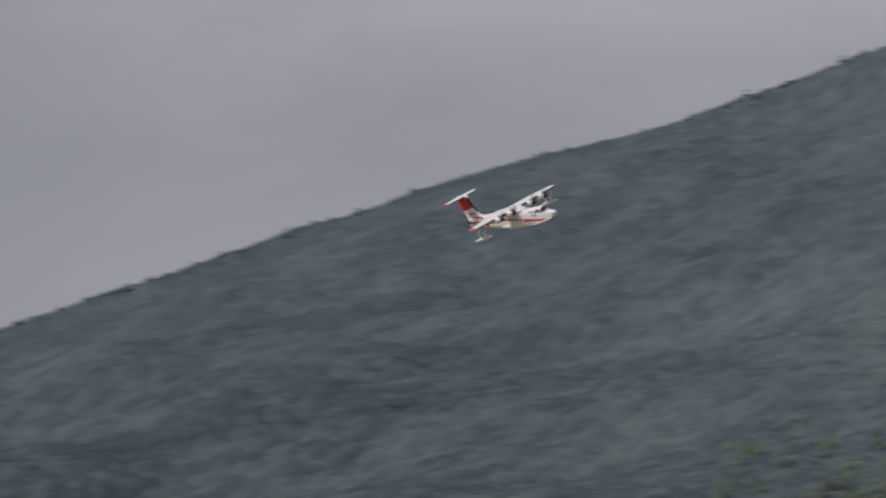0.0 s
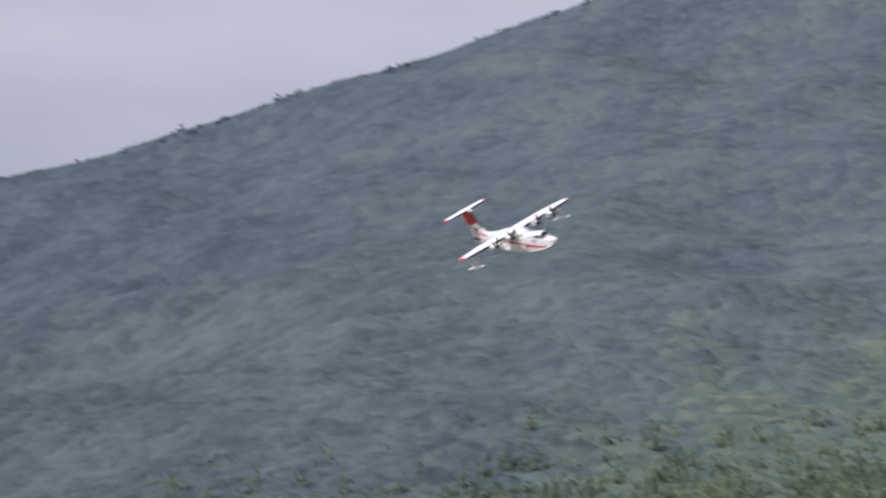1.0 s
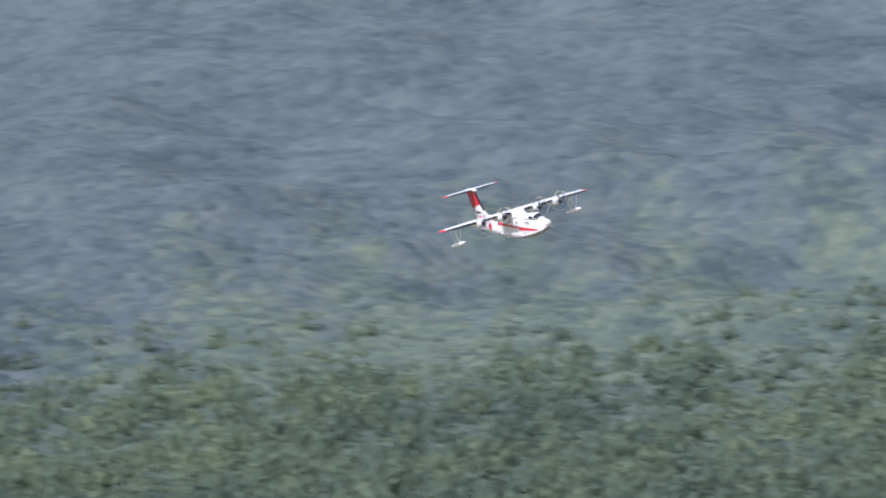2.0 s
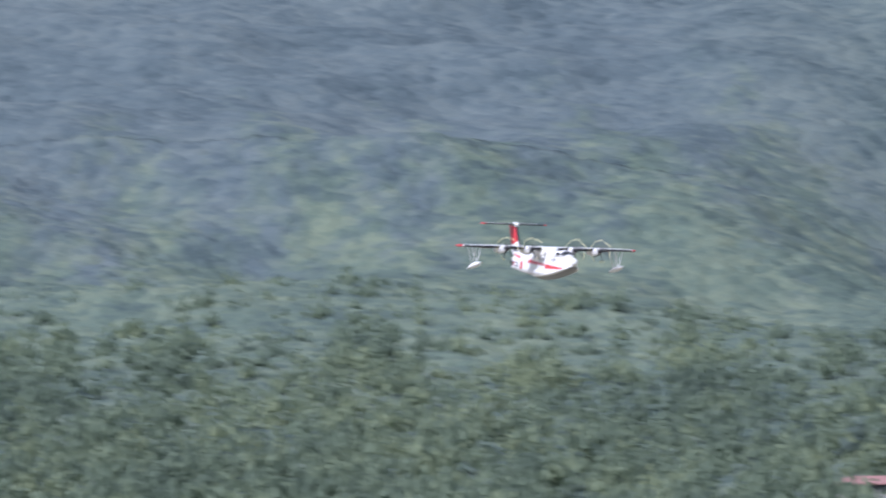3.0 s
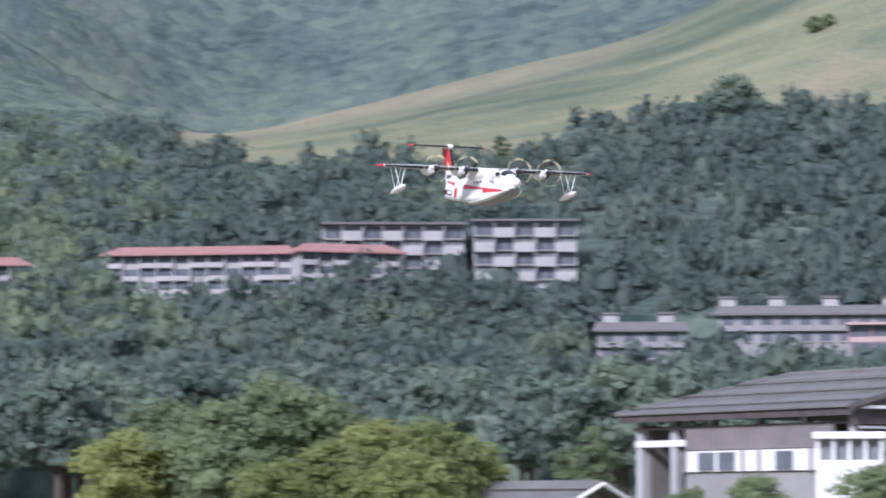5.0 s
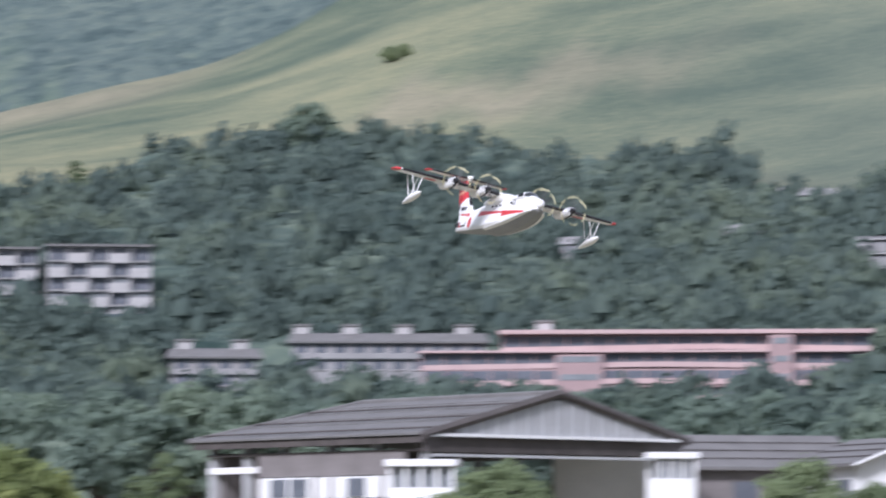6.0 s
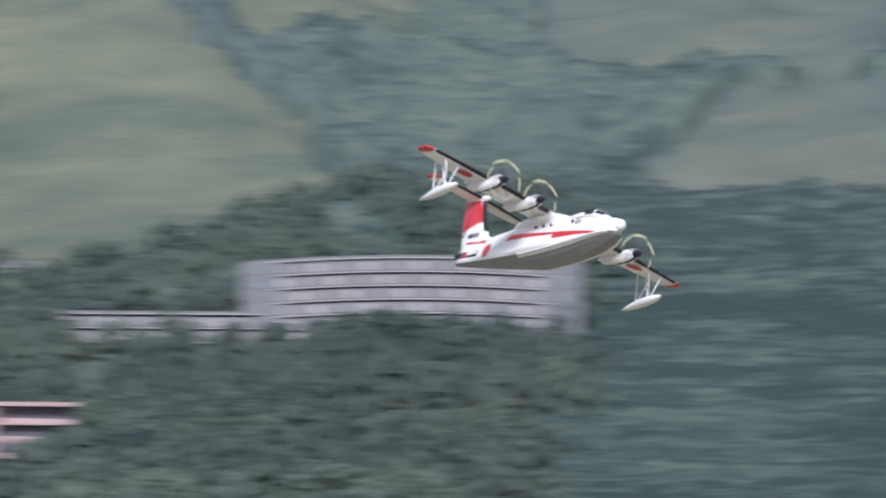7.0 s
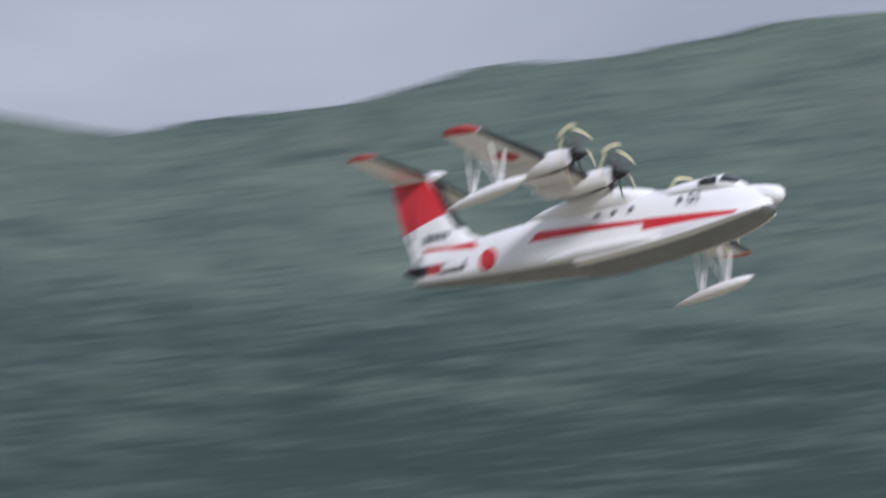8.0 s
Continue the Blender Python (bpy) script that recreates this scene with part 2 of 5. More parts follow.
RIDGE_LINE, SHOULDER_LINE, FOOT_LINE = rounded(RIDGE, 0.15), rounded(SHOULDER, 0.9), rounded(FOOT, 1.5)
_rng = np.random.RandomState(7)
_waves = [(_rng.uniform(0, 6.28), _rng.uniform(0, 6.28), L) for L in (420, 300, 210, 150, 97, 64, 41) for _ in range(3)]


def rolls(x, y):
    """Gentle folds in the ground, metres."""
    h = 0 * x
    for a, ph, L in _waves:
        h = h + 0.011 * L * np.sin((x * math.cos(a) + y * math.sin(a)) * 6.283 / L + ph)
    return h


def land(x, y):
    """Ground height at x, y (arrays)."""
    x, y = np.asarray(x, float), np.asarray(y, float)
    r = np.hypot(x, y)
    az = np.degrees(np.arctan2(x, y))
    rid, sho, foo = (np.interp(az, FINE, t) for t in (RIDGE_LINE, SHOULDER_LINE, FOOT_LINE))
    # a hollow behind the meadow hill
    dip = np.clip(np.minimum((az + 14) / 8, (10 - az) / 6), 0, 1)
    dip = dip * dip * (3 - 2 * dip)
    low = foo / 6.2
    prof = [0 * az, 0 * az, 0.35 * low, 1.1 * low, 2.1 * low, 3.95 * low, foo, sho,
            (1 - dip) * np.maximum(sho + 0.3, 0.78 * sho + 0.22 * rid) + dip * (sho - 0.85),
            0.45 * sho + 0.55 * rid - 0.2, rid, rid - 1.2, rid * 0.7, rid * 0.5]
    el = 0 * az
    for i in range(len(RADII) - 1):
        f = np.clip((r - RADII[i]) / (RADII[i + 1] - RADII[i]), 0, 1)
        seg = (r >= RADII[i]) & (r <= RADII[i + 1])
        el = np.where(seg, prof[i] + (prof[i + 1] - prof[i]) * f, el)
    el = np.where(r > RADII[-1], prof[-1], el)
    k = np.clip((r - 880) / 500, 0, 1) * np.clip((2450 - r) / 350, 0.12, 1)
    near = np.clip(np.minimum((az + 16) / 8, (14 - az) / 9), 0, 1)
    k = k * (1 - 0.55 * near * near * (3 - 2 * near))
    return r * np.tan(np.radians(el)) + rolls(x, y) * k


def polar(az, r):
    a = np.radians(az)
    return r * np.sin(a), r * np.cos(a)


def spot(az, r, dz=0.0, turn=0.0):
    """A pose on the ground at a bearing and distance, turned about z."""
    x, y = polar(az, r)
    return pose(float(x), float(y), float(land(x, y)) + dz, 0, 0, turn)


def wob(az, el, s=1.0, seed=0):
    return s * (np.sin(az * 2.1 + el * 1.3 + seed) + 0.6 * np.sin(az * 5.3 - el * 4.1 + 2 * seed) + 0.35 * np.sin(az * 11.7 + el * 9.2 + seed))


def cover(x, y):
    """Open grass and dry grass on the slopes, 0 to 1 each."""
    r = np.hypot(x, y)
    az = np.degrees(np.arctan2(x, y))
    el = np.degrees(np.arctan2(land(x, y), r))
    w = wob(az, el, 0.16)
    # the grass hill: bounded below by the wood's edge and on its far side by a wooded gully
    right = np.interp(el, [6.0, 7.2, 8.4, 9.2, 10.2, 11.5], [12.5, 15.9, 15.3, 13.9, 12.7, 11.5])
    edge = np.interp(az, [-8, -6, -2, -1.1, 0.5, 3, 6, 8.5, 10, 13, 16], [5.75, 5.6, 5.6, 6.2, 6.45, 6.62, 6.15, 6.3, 5.9, 5.65, 5.7])
    a = (el > edge + 0.09 * wob(az, el, 1, 3)) & (r > 860) & (r < 1400) & (az > -7.9) & (az < right + 2 * w)
    b = (el > 6.95 + 0.5 * w) & (el < np.interp(az, [20.8, 22, 24, 25, 26, 28], [7.9, 8.7, 9.3, 8.9, 7.8, 7.3]) + w) & (az > 20.8 + w) & (az < 27.8 + 2 * w) & (r > 900)
    upper = (((az > 18.9 + 2 * w) & (az < 24.9 + w) & (el > 9.15 + 0.7 * w)) | ((az > 13.8 + w) & (az < 17.3 + 2 * w) & (el > 9.75 + w))) & (r < 1900)
    c = (el > np.interp(az, [31.5, 35.3, 40.3, 42], [8.7, 8.4, 7.8, 7.7]) + 0.7 * w) & (el < np.interp(az, [31.5, 33.5, 34.2, 36.5, 37.3, 39.3, 42], [8.8, 9.6, 12, 12, 10.2, 9.0, 8.0]) + w) & (az > 31) & (az < 43)
    grass = (a | b | upper | c).astype(float)
    rim = np.clip((1 - az) / 3, 0, 1) * np.clip(1 - np.abs(el - np.interp(az, FINE, SHOULDER_LINE) + 0.06) / 0.3, 0, 1)
    spur = np.clip((az - 1.8) / 1.2, 0, 1) * np.clip((9.5 - az) / 4, 0, 1) * np.clip(1.1 - np.abs(el - 7.1 - 0.2 * (az - 2.2) + w) / 0.5, 0, 1)
    foot = 0.35 * np.clip((13 - az) / 4, 0, 1) * np.clip(1 - (el - edge) / 0.45, 0, 1)
    dry = 0.1 * (b * (el < 7.8)) + 0.03 * c + a * np.clip(1.0 * rim + 0.85 * spur + foot, 0, 0.85)
    field = (r < 240) & (az > -12) & (az < 16)
    grass = grass * (1 - 0.28 * np.clip((az - 17) / 2, 0, 1))
    # unseen ground round the stand set straw-pale to bounce light onto the aircraft
    return np.maximum(grass, 0.6 * field), np.maximum(dry, 1.0 * (r < 300))


def mesh_from(name, verts, faces, material, smooth=True):
    """A mesh from arrays: faces is n x 3 or n x 4."""
    me = bpy.data.meshes.new(name)
    faces = np.asarray(faces, np.int32)
    k = faces.shape[1]
    me.vertices.add(len(verts))
    me.vertices.foreach_set("co", np.asarray(verts, np.float32).ravel())
    me.loops.add(faces.size)
    me.loops.foreach_set("vertex_index", faces.ravel())
    me.polygons.add(len(faces))
    me.polygons.foreach_set("loop_start", np.arange(0, faces.size, k, dtype=np.int32))
    me.polygons.foreach_set("use_smooth", np.full(len(faces), smooth))
    me.update(calc_edges=True)
    me.materials.append(material)
    return me


def ground_sheet():
    az = np.concatenate([np.linspace(-180, -60, 50)[:-1], np.linspace(-60, 66, 500)[:-1], np.linspace(66, 180, 46)])
    r = np.concatenate([[0.02, 6, 40, 90, 150, 200, 250], np.arange(290, 960, 22), np.arange(960, 1420, 9), np.arange(1420, 2500, 28), [2600, 2750, 3000, 3400, 4000, 4700]])
    A, Rr = np.meshgrid(az, r)
    x, y = polar(A, Rr)
    x = x + 0.7 * np.clip(1 - Rr / 6, 0, 1)
    z = land(x, y)
    n, m = A.shape
    idx = np.arange(n * m).reshape(n, m)
    f = np.stack([idx[:-1, :-1], idx[:-1, 1:], idx[1:, 1:], idx[1:, :-1]], -1).reshape(-1, 4)
    me = mesh_from("ground", np.stack([x, y, z], -1).reshape(-1, 3), f, MAT_GROUND)
    # the further meadows thin out towards their edges
    far = A.ravel() > 17
    soft = [cover(*polar(A.ravel() + da, Rr.ravel() * (1 + 0.02 * da))) for da in (-0.7, -0.35, 0, 0.35, 0.7)]
    g = np.where(far, sum(q[0] for q in soft) / 5, soft[2][0])
    d = np.where(far, sum(q[1] for q in soft) / 5, soft[2][1])
    att = me.color_attributes.new("cover", "FLOAT_COLOR", "POINT")
    att.data.foreach_set("color", np.stack([g, d, np.clip((A.ravel() - 4) / 8, 0, 1), 0 * g + 1], -1).astype(np.float32).ravel())
    return tagged(new("ground", me), "valley floor, grass hill and wooded mountain slopes", "ground", kind="structure")


ground_sheet()


# ---- woods ----
def dome(rings, seg, rs, reach=1.9, rough=0.2):
    """One lumpy leaf mass of unit size, as vertices and triangles."""
    v, f = [(0, 0, 1.0)], []
    for i in range(rings):
        th = (i + 1) / rings * reach
        for j in range(seg):
            a = 6.283 * (j + 0.5 * (i % 2)) / seg
            k = rs.uniform(1 - rough, 1 + rough)
            v.append((k * math.sin(th) * math.cos(a), k * math.sin(th) * math.sin(a), k * math.cos(th)))
    for j in range(seg):
        f.append((0, 1 + j, 1 + (j + 1) % seg))
    for i in range(rings - 1):
        for j in range(seg):
            a, b = 1 + i * seg + j, 1 + i * seg + (j + 1) % seg
            c, d = a + seg, b + seg
            f += [(a, c, d), (a, d, b)] if i % 2 else [(a, c, b), (b, c, d)]
    return np.array(v), np.array(f)


def join(parts):
    V, Fc, base = [], [], 0
    for v, f in parts:
        V.append(v)
        Fc.append(f + base)
        base += len(v)
    return np.concatenate(V), np.concatenate(Fc)


def scatter(name, material, label, places, sizes, kinds, rs):
    """Joins many crowns into one mesh. kinds: a list of (verts, faces)."""
    V, Fc, base = [], [], 0
    pick = rs.randint(0, len(kinds), len(places))
    turn = rs.uniform(0, 6.283, len(places))
    for k, (v, f) in enumerate(kinds):
        sel = np.where(pick == k)[0]
        c, s = np.cos(turn[sel])[:, None], np.sin(turn[sel])[:, None]
        vx = v[None, :, 0] * c - v[None, :, 1] * s
        vy = v[None, :, 0] * s + v[None, :, 1] * c
        vz = np.repeat(v[None, :, 2], len(sel), 0)
        pts = np.stack([vx * sizes[sel, 0:1], vy * sizes[sel, 0:1], vz * sizes[sel, 1:2]], -1) + places[sel][:, None, :]
        V.append(pts.reshape(-1, 3))
        off = base + np.arange(len(sel))[:, None, None] * len(v)
        Fc.append((f[None] + off).reshape(-1, 3))
        base += len(sel) * len(v)
    me = mesh_from(name, np.concatenate(V), np.concatenate(Fc), material)
    return tagged(new(name, me), label, "forest", kind="stuff")


CLEARINGS = []      # bearing, half width in degrees, from and to distance: kept free of trees


def free_of_things(az, r):
    ok = np.ones(len(az), bool)
    for a, h, r0, r1 in CLEARINGS:
        ok &= ~((np.abs(az - a) < h) & (r > r0) & (r < r1))
    return ok


def wood_places(rs, az0, az1, r0, r1, step):
    """Even random places over a sector, by area."""
    n = int(0.5 * radians(az1 - az0) * (r1 ** 2 - r0 ** 2) / step ** 2)
    az = rs.uniform(az0, az1, n)
    r = np.sqrt(rs.uniform(r0 ** 2, r1 ** 2, n))
    x, y = polar(az, r)
    g, _ = cover(x, y)
    ok = (g < 0.3) & free_of_things(az, r)
    return x[ok], y[ok]


def dice(i, j, k):
    """Random numbers 0 to 1 for grid cells."""
    v = np.sin(i * 127.1 + j * 311.7 + k * 74.7) * 43758.5453
    return v - np.floor(v)


def crowns(x, y, cell, k):
    """Rounded tree tops over the plane: height 0 to 1, and a random tone for each."""
    gx, gy = np.floor(x / cell), np.floor(y / cell)
    top, tone = 0 * x, 0 * x
    for a in (-1, 0, 1):
        for b in (-1, 0, 1):
            i, j = gx + a, gy + b
            cx, cy = (i + 0.15 + 0.7 * dice(i, j, k)) * cell, (j + 0.15 + 0.7 * dice(i, j, k + 1)) * cell
            d2 = ((x - cx) ** 2 + (y - cy) ** 2) / (cell * (0.62 + 0.3 * dice(i, j, k + 2))) ** 2
            h = (0.55 + 0.45 * dice(i, j, k + 3)) * np.sqrt(np.clip(1 - d2, 0, 1))
            tone = np.where(h > top, dice(i, j, k + 4), tone)
            top = np.maximum(top, h)
    return top, tone


def canopy(name, label, az0, az1, r0, r1, col, row, height, low=0.25, shade=0.0):
    """A closed forest canopy of tree tops with leaf clumps on them, over one sector of the slopes."""
    A, Rr = np.meshgrid(np.linspace(az0, az1, int((az1 - az0) / col)), np.arange(r0, r1, row))
    x, y = polar(A, Rr)
    h1, tone = crowns(x, y, 7.6, 3)
    h2, t2 = crowns(x, y, 3.1, 11)
    g, _ = cover(x, y)
    bare = (g > 0.3) | ~free_of_things(A.ravel(), Rr.ravel()).reshape(A.shape)
    z = land(x, y) + np.where(bare, -4.0, height * (low + (1 - low) * h1 + 0.2 * h2))
    z[0, :] -= height + 2.0
    z[-1, :] -= height + 2.0
    # beyond this distance the leafy tint gives way to the haze tint
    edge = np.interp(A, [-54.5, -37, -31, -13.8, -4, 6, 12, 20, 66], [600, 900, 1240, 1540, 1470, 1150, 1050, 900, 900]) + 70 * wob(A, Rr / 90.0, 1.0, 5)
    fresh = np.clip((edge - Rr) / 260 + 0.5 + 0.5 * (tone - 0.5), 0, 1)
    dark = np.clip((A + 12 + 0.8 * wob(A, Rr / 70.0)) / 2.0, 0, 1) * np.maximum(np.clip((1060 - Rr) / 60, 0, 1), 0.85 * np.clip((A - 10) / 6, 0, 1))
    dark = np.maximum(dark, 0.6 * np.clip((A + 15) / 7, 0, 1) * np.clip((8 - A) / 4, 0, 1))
    # western slope dimmed: cloud shadow put into the leaf colour
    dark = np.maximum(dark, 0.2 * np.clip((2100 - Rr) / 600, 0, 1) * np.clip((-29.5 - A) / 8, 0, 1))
    # shade darkens the sheet's colour as the gaps between trees above it
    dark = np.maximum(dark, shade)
    n, m = A.shape
    idx = np.arange(n * m).reshape(n, m)
    f = np.stack([idx[:-1, :-1], idx[:-1, 1:], idx[1:, 1:], idx[1:, :-1]], -1).reshape(-1, 4)
    keep = ~bare.ravel()[f].all(1)
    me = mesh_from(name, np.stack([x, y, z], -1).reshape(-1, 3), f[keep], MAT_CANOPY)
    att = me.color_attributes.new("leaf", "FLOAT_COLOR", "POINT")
    # lower tone east of 13 degrees; cloud shadow painted in west of -33
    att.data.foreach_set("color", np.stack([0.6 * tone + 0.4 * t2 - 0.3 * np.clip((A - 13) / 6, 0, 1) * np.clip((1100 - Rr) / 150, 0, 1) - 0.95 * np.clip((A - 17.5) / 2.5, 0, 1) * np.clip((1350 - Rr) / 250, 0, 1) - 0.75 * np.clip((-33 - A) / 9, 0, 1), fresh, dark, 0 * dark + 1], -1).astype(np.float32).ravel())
    return tagged(new(name, me), label, "forest", kind="stuff")


def mountain_woods():
    canopy("mountain_forest", "closed forest covering the mountain slopes, tinted blue-green for haze", -56, -14, 1500, 2340, 0.095, 4.0, 7.0, 0.85)
    canopy("mountain_forest", "closed forest on the slope behind the grass hill, tinted blue-green for haze", -14.04, 32, 1500, 1960, 0.085, 4.0, 7.0, 0.85)
    canopy("mountain_forest", "closed forest below the far saddle, tinted blue-green for haze", 31.96, 66, 1500, 2340, 0.15, 5.0, 6.5, 0.85)
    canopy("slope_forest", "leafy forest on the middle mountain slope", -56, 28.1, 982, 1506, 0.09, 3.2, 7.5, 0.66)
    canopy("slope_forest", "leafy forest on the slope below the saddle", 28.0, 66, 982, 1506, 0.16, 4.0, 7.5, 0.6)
    canopy("foot_forest", "fresh green leafy forest at the mountain foot, its tree gaps shaded in colour", -47, -9.46, 460, 1005, 0.2, 5.0, 6.6, 0.7, 0.7)
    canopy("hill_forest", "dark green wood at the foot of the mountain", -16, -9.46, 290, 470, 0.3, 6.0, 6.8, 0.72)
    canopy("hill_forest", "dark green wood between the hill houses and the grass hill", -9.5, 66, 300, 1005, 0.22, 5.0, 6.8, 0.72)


def leafy_crown(rs, n_clump, leaves, size, tall=1.0, core=0.8, rings=2):
    """A crown as vertices and triangles: small bent leaf sprays on clumps, inner leaf masses closing it."""
    cs = []
    for i in range(n_clump):
        h = i / (n_clump - 1)
        a = 2.4 * i + rs.uniform(-0.6, 0.6)
        rad = 0.78 * math.sin(0.45 + 2.35 * h) * rs.uniform(0.35, 1.05)
        cs.append((rad * math.cos(a), rad * math.sin(a), tall * (0.15 + 1.15 * h), (0.46 - 0.14 * h) * rs.uniform(0.7, 1.2) * (16 / n_clump) ** 0.35))
    cs = np.array(cs)
    pick = rs.randint(0, n_clump, leaves)
    d = rs.normal(size=(leaves, 3))
    d /= np.linalg.norm(d, axis=1)[:, None]
    d[:, 2] = np.where(d[:, 2] < -0.2, -d[:, 2] * 0.6, d[:, 2])
    p = cs[pick, :3] + d * cs[pick, 3:4] * rs.uniform(0.62, 1.34, (leaves, 1)) * np.array([1, 1, 0.8])
    nrm = 0.6 * d + rs.normal(size=(leaves, 3)) * 0.7
    nrm /= np.linalg.norm(nrm, axis=1)[:, None]
    u = np.cross(nrm, rs.normal(size=(leaves, 3)))
    u /= np.linalg.norm(u, axis=1)[:, None]
    v = np.cross(nrm, u)
    s = size * rs.uniform(0.6, 1.3, (leaves, 1))
    quad = np.stack([p - u * s, p - v * s * 0.6 + nrm * s * 0.12, p + u * s, p + v * s * 0.6 + nrm * s * 0.12], 1)
    i = np.arange(leaves * 4).reshape(-1, 4)
    parts = [(quad.reshape(-1, 3), np.concatenate([i[:, [0, 1, 2]], i[:, [0, 2, 3]]]))]
    for x, y, z, r in cs:
        dv, df = dome(rings, 6, rs, 1.9, 0.25)
        parts.append((dv * r * core * np.array([1, 1, 0.8]) + np.array([x, y, z]), df))
    return join(parts)


def hill_woods():
    rs = np.random.RandomState(5)
    for a0, a1, r0, r1, st, clumps, leaves, size, mat, nm, lb in (
            (-20, 19, 400, 640, 7.4, 7, 180, 0.14, MAT_MID, "hill_trees", "dark green mixed trees on the lower hill"),
            (-14, 20, 640, 1080, 7.2, 4, 70, 0.19, MAT_MID, "upper_hill_trees", "dark green trees of the wood below the grass hill"),
            (-41, -5.5, 500, 1190, 7.2, 3, 60, 0.17, MAT_FRESH, "foot_trees", "fresh green trees of the mountain foot wood")):
        kinds = [leafy_crown(rs, clumps, leaves, size, 1.0, 0.5 if nm == "foot_trees" else 0.68) for _ in range(8)]
        x, y = wood_places(rs, a0, a1, r0, r1, st)
        az = np.degrees(np.arctan2(x, y))
        seen = land(x, y) / np.hypot(x, y) > np.interp(az, [-44.5, -26.5, -21, -13], [0.062, 0.042, 0.03, 0.0])
        mixed = np.clip((-9.2 + 1.1 * wob(az, np.hypot(x, y) / 60.0) - az) / 3 + 0.5, 0, 1) * (np.hypot(x, y) > 560) > rs.uniform(0, 1, len(x))
        seen &= mixed if nm == "foot_trees" else ~mixed
        x, y = x[seen], y[seen]
        s = 0.62 + 0.95 * rs.uniform(0, 1, len(x)) ** 1.5
        wide, tall = {"foot_trees": (4.0, 6.2), "upper_hill_trees": (3.9, 6.1)}.get(nm, (4.6, 5.9))
        sizes = np.stack([wide * s, tall * s ** 0.6 * rs.uniform(0.9, 1.2, len(s))], -1)
        sunk = 0.4 - 6.5 * np.clip((np.hypot(x, y) + 60 * wob(np.degrees(np.arctan2(x, y)), 0 * x, 1.0, 2) - 860 + 14 * np.clip(-30.5 - np.degrees(np.arctan2(x, y)), 0, 10)) / 390, 0, 1) * (nm == "foot_trees")
        scatter(nm, mat, lb, np.stack([x, y, land(x, y) + sunk], -1), sizes, kinds, rs)
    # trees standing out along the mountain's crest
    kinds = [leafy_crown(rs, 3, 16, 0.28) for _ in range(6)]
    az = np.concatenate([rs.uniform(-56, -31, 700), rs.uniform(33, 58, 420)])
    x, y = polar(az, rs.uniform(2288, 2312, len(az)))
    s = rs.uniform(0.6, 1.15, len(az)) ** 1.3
    scatter("crest_trees", MAT_CREST_HAZED, "trees along the mountain crest, tinted blue-green for haze", np.stack([x, y, land(x, y) - 1.5], -1), np.stack([5.4 * s, 5.2 * s], -1), kinds, rs)

# ---- helpers for things ----
def part(name, bm, material, parent=None, label="", smooth=False):
    """Links a bmesh as one mesh object under a thing or a part."""
    me = bpy.data.meshes.new(name)
    bm.to_mesh(me)
    bm.free()
    for p in me.polygons:
        p.use_smooth = smooth
    for m in (material if isinstance(material, (list, tuple)) else [material]):
        me.materials.append(m)
    ob = new(name, me)
    ob.parent = parent
    if label:
        ob["label"] = label
    return ob


def thing(name, m, label, category, group="", kind=""):
    ob = new(name)
    ob.empty_display_size = 0.2
    ob.matrix_world = m
    return tagged(ob, label, category, group, kind)


def box(bm, x0, x1, y0, y1, z0, z1, bevel=0.0):
    vs = bmesh.ops.create_cube(bm, size=1.0)["verts"]
    for v in vs:
        v.co = Vector(((x0 + x1) / 2 + v.co.x * (x1 - x0), (y0 + y1) / 2 + v.co.y * (y1 - y0), (z0 + z1) / 2 + v.co.z * (z1 - z0)))
    if bevel:
        es = {e for v in vs for e in v.link_edges}
        bmesh.ops.bevel(bm, geom=list(es), offset=bevel, segments=2, affect="EDGES", profile=0.5)
    return bm


def boxes(*spec, bevel=0.0):
    bm = bmesh.new()
    for s in spec:
        box(bm, *s, bevel=bevel)
    return bm


def loft(sections, cap=True):
    """Skin over rings of equal length."""
    bm = bmesh.new()
    rows = [[bm.verts.new(p) for p in ring] for ring in sections]
    for a, b in zip(rows, rows[1:]):
        n = len(a)
        for i in range(n):
            q = [a[i], a[(i + 1) % n], b[(i + 1) % n], b[i]]
            try:
                bm.faces.new(q)
            except ValueError:
                pass
    if cap:
        for ring in (rows[0], rows[-1]):
            try:
                bm.faces.new(ring)
            except ValueError:
                pass
    bmesh.ops.remove_doubles(bm, verts=bm.verts, dist=1e-5)
    bmesh.ops.recalc_face_normals(bm, faces=bm.faces)
    return bm


def rod(bm, a, b, ra, rb=None, seg=8):
    """A tapered round bar from a to b."""
    a, b = Vector(a), Vector(b)
    d = b - a
    m = Matrix.Translation((a + b) / 2) @ d.to_track_quat("Z", "Y").to_matrix().to_4x4()
    bmesh.ops.create_cone(bm, cap_ends=True, segments=seg, radius1=ra, radius2=ra if rb is None else rb, depth=d.length, matrix=m)
    return bm


# ---- hill houses ----
MAT_WALL = mottled("weathered_white_render", (0.36, 0.35, 0.34), (0.5, 0.485, 0.475), 0.3, 0.85, 0.2)
MAT_GREYWALL = mottled("grey_concrete", (0.245, 0.242, 0.24), (0.345, 0.34, 0.335), 0.25, 0.85, 0.2)
MAT_SLAB = mottled("dull_grey_concrete", (0.185, 0.182, 0.188), (0.265, 0.26, 0.265), 0.25, 0.85, 0.2)
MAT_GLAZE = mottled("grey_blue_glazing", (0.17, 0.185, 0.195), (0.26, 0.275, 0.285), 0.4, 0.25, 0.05)
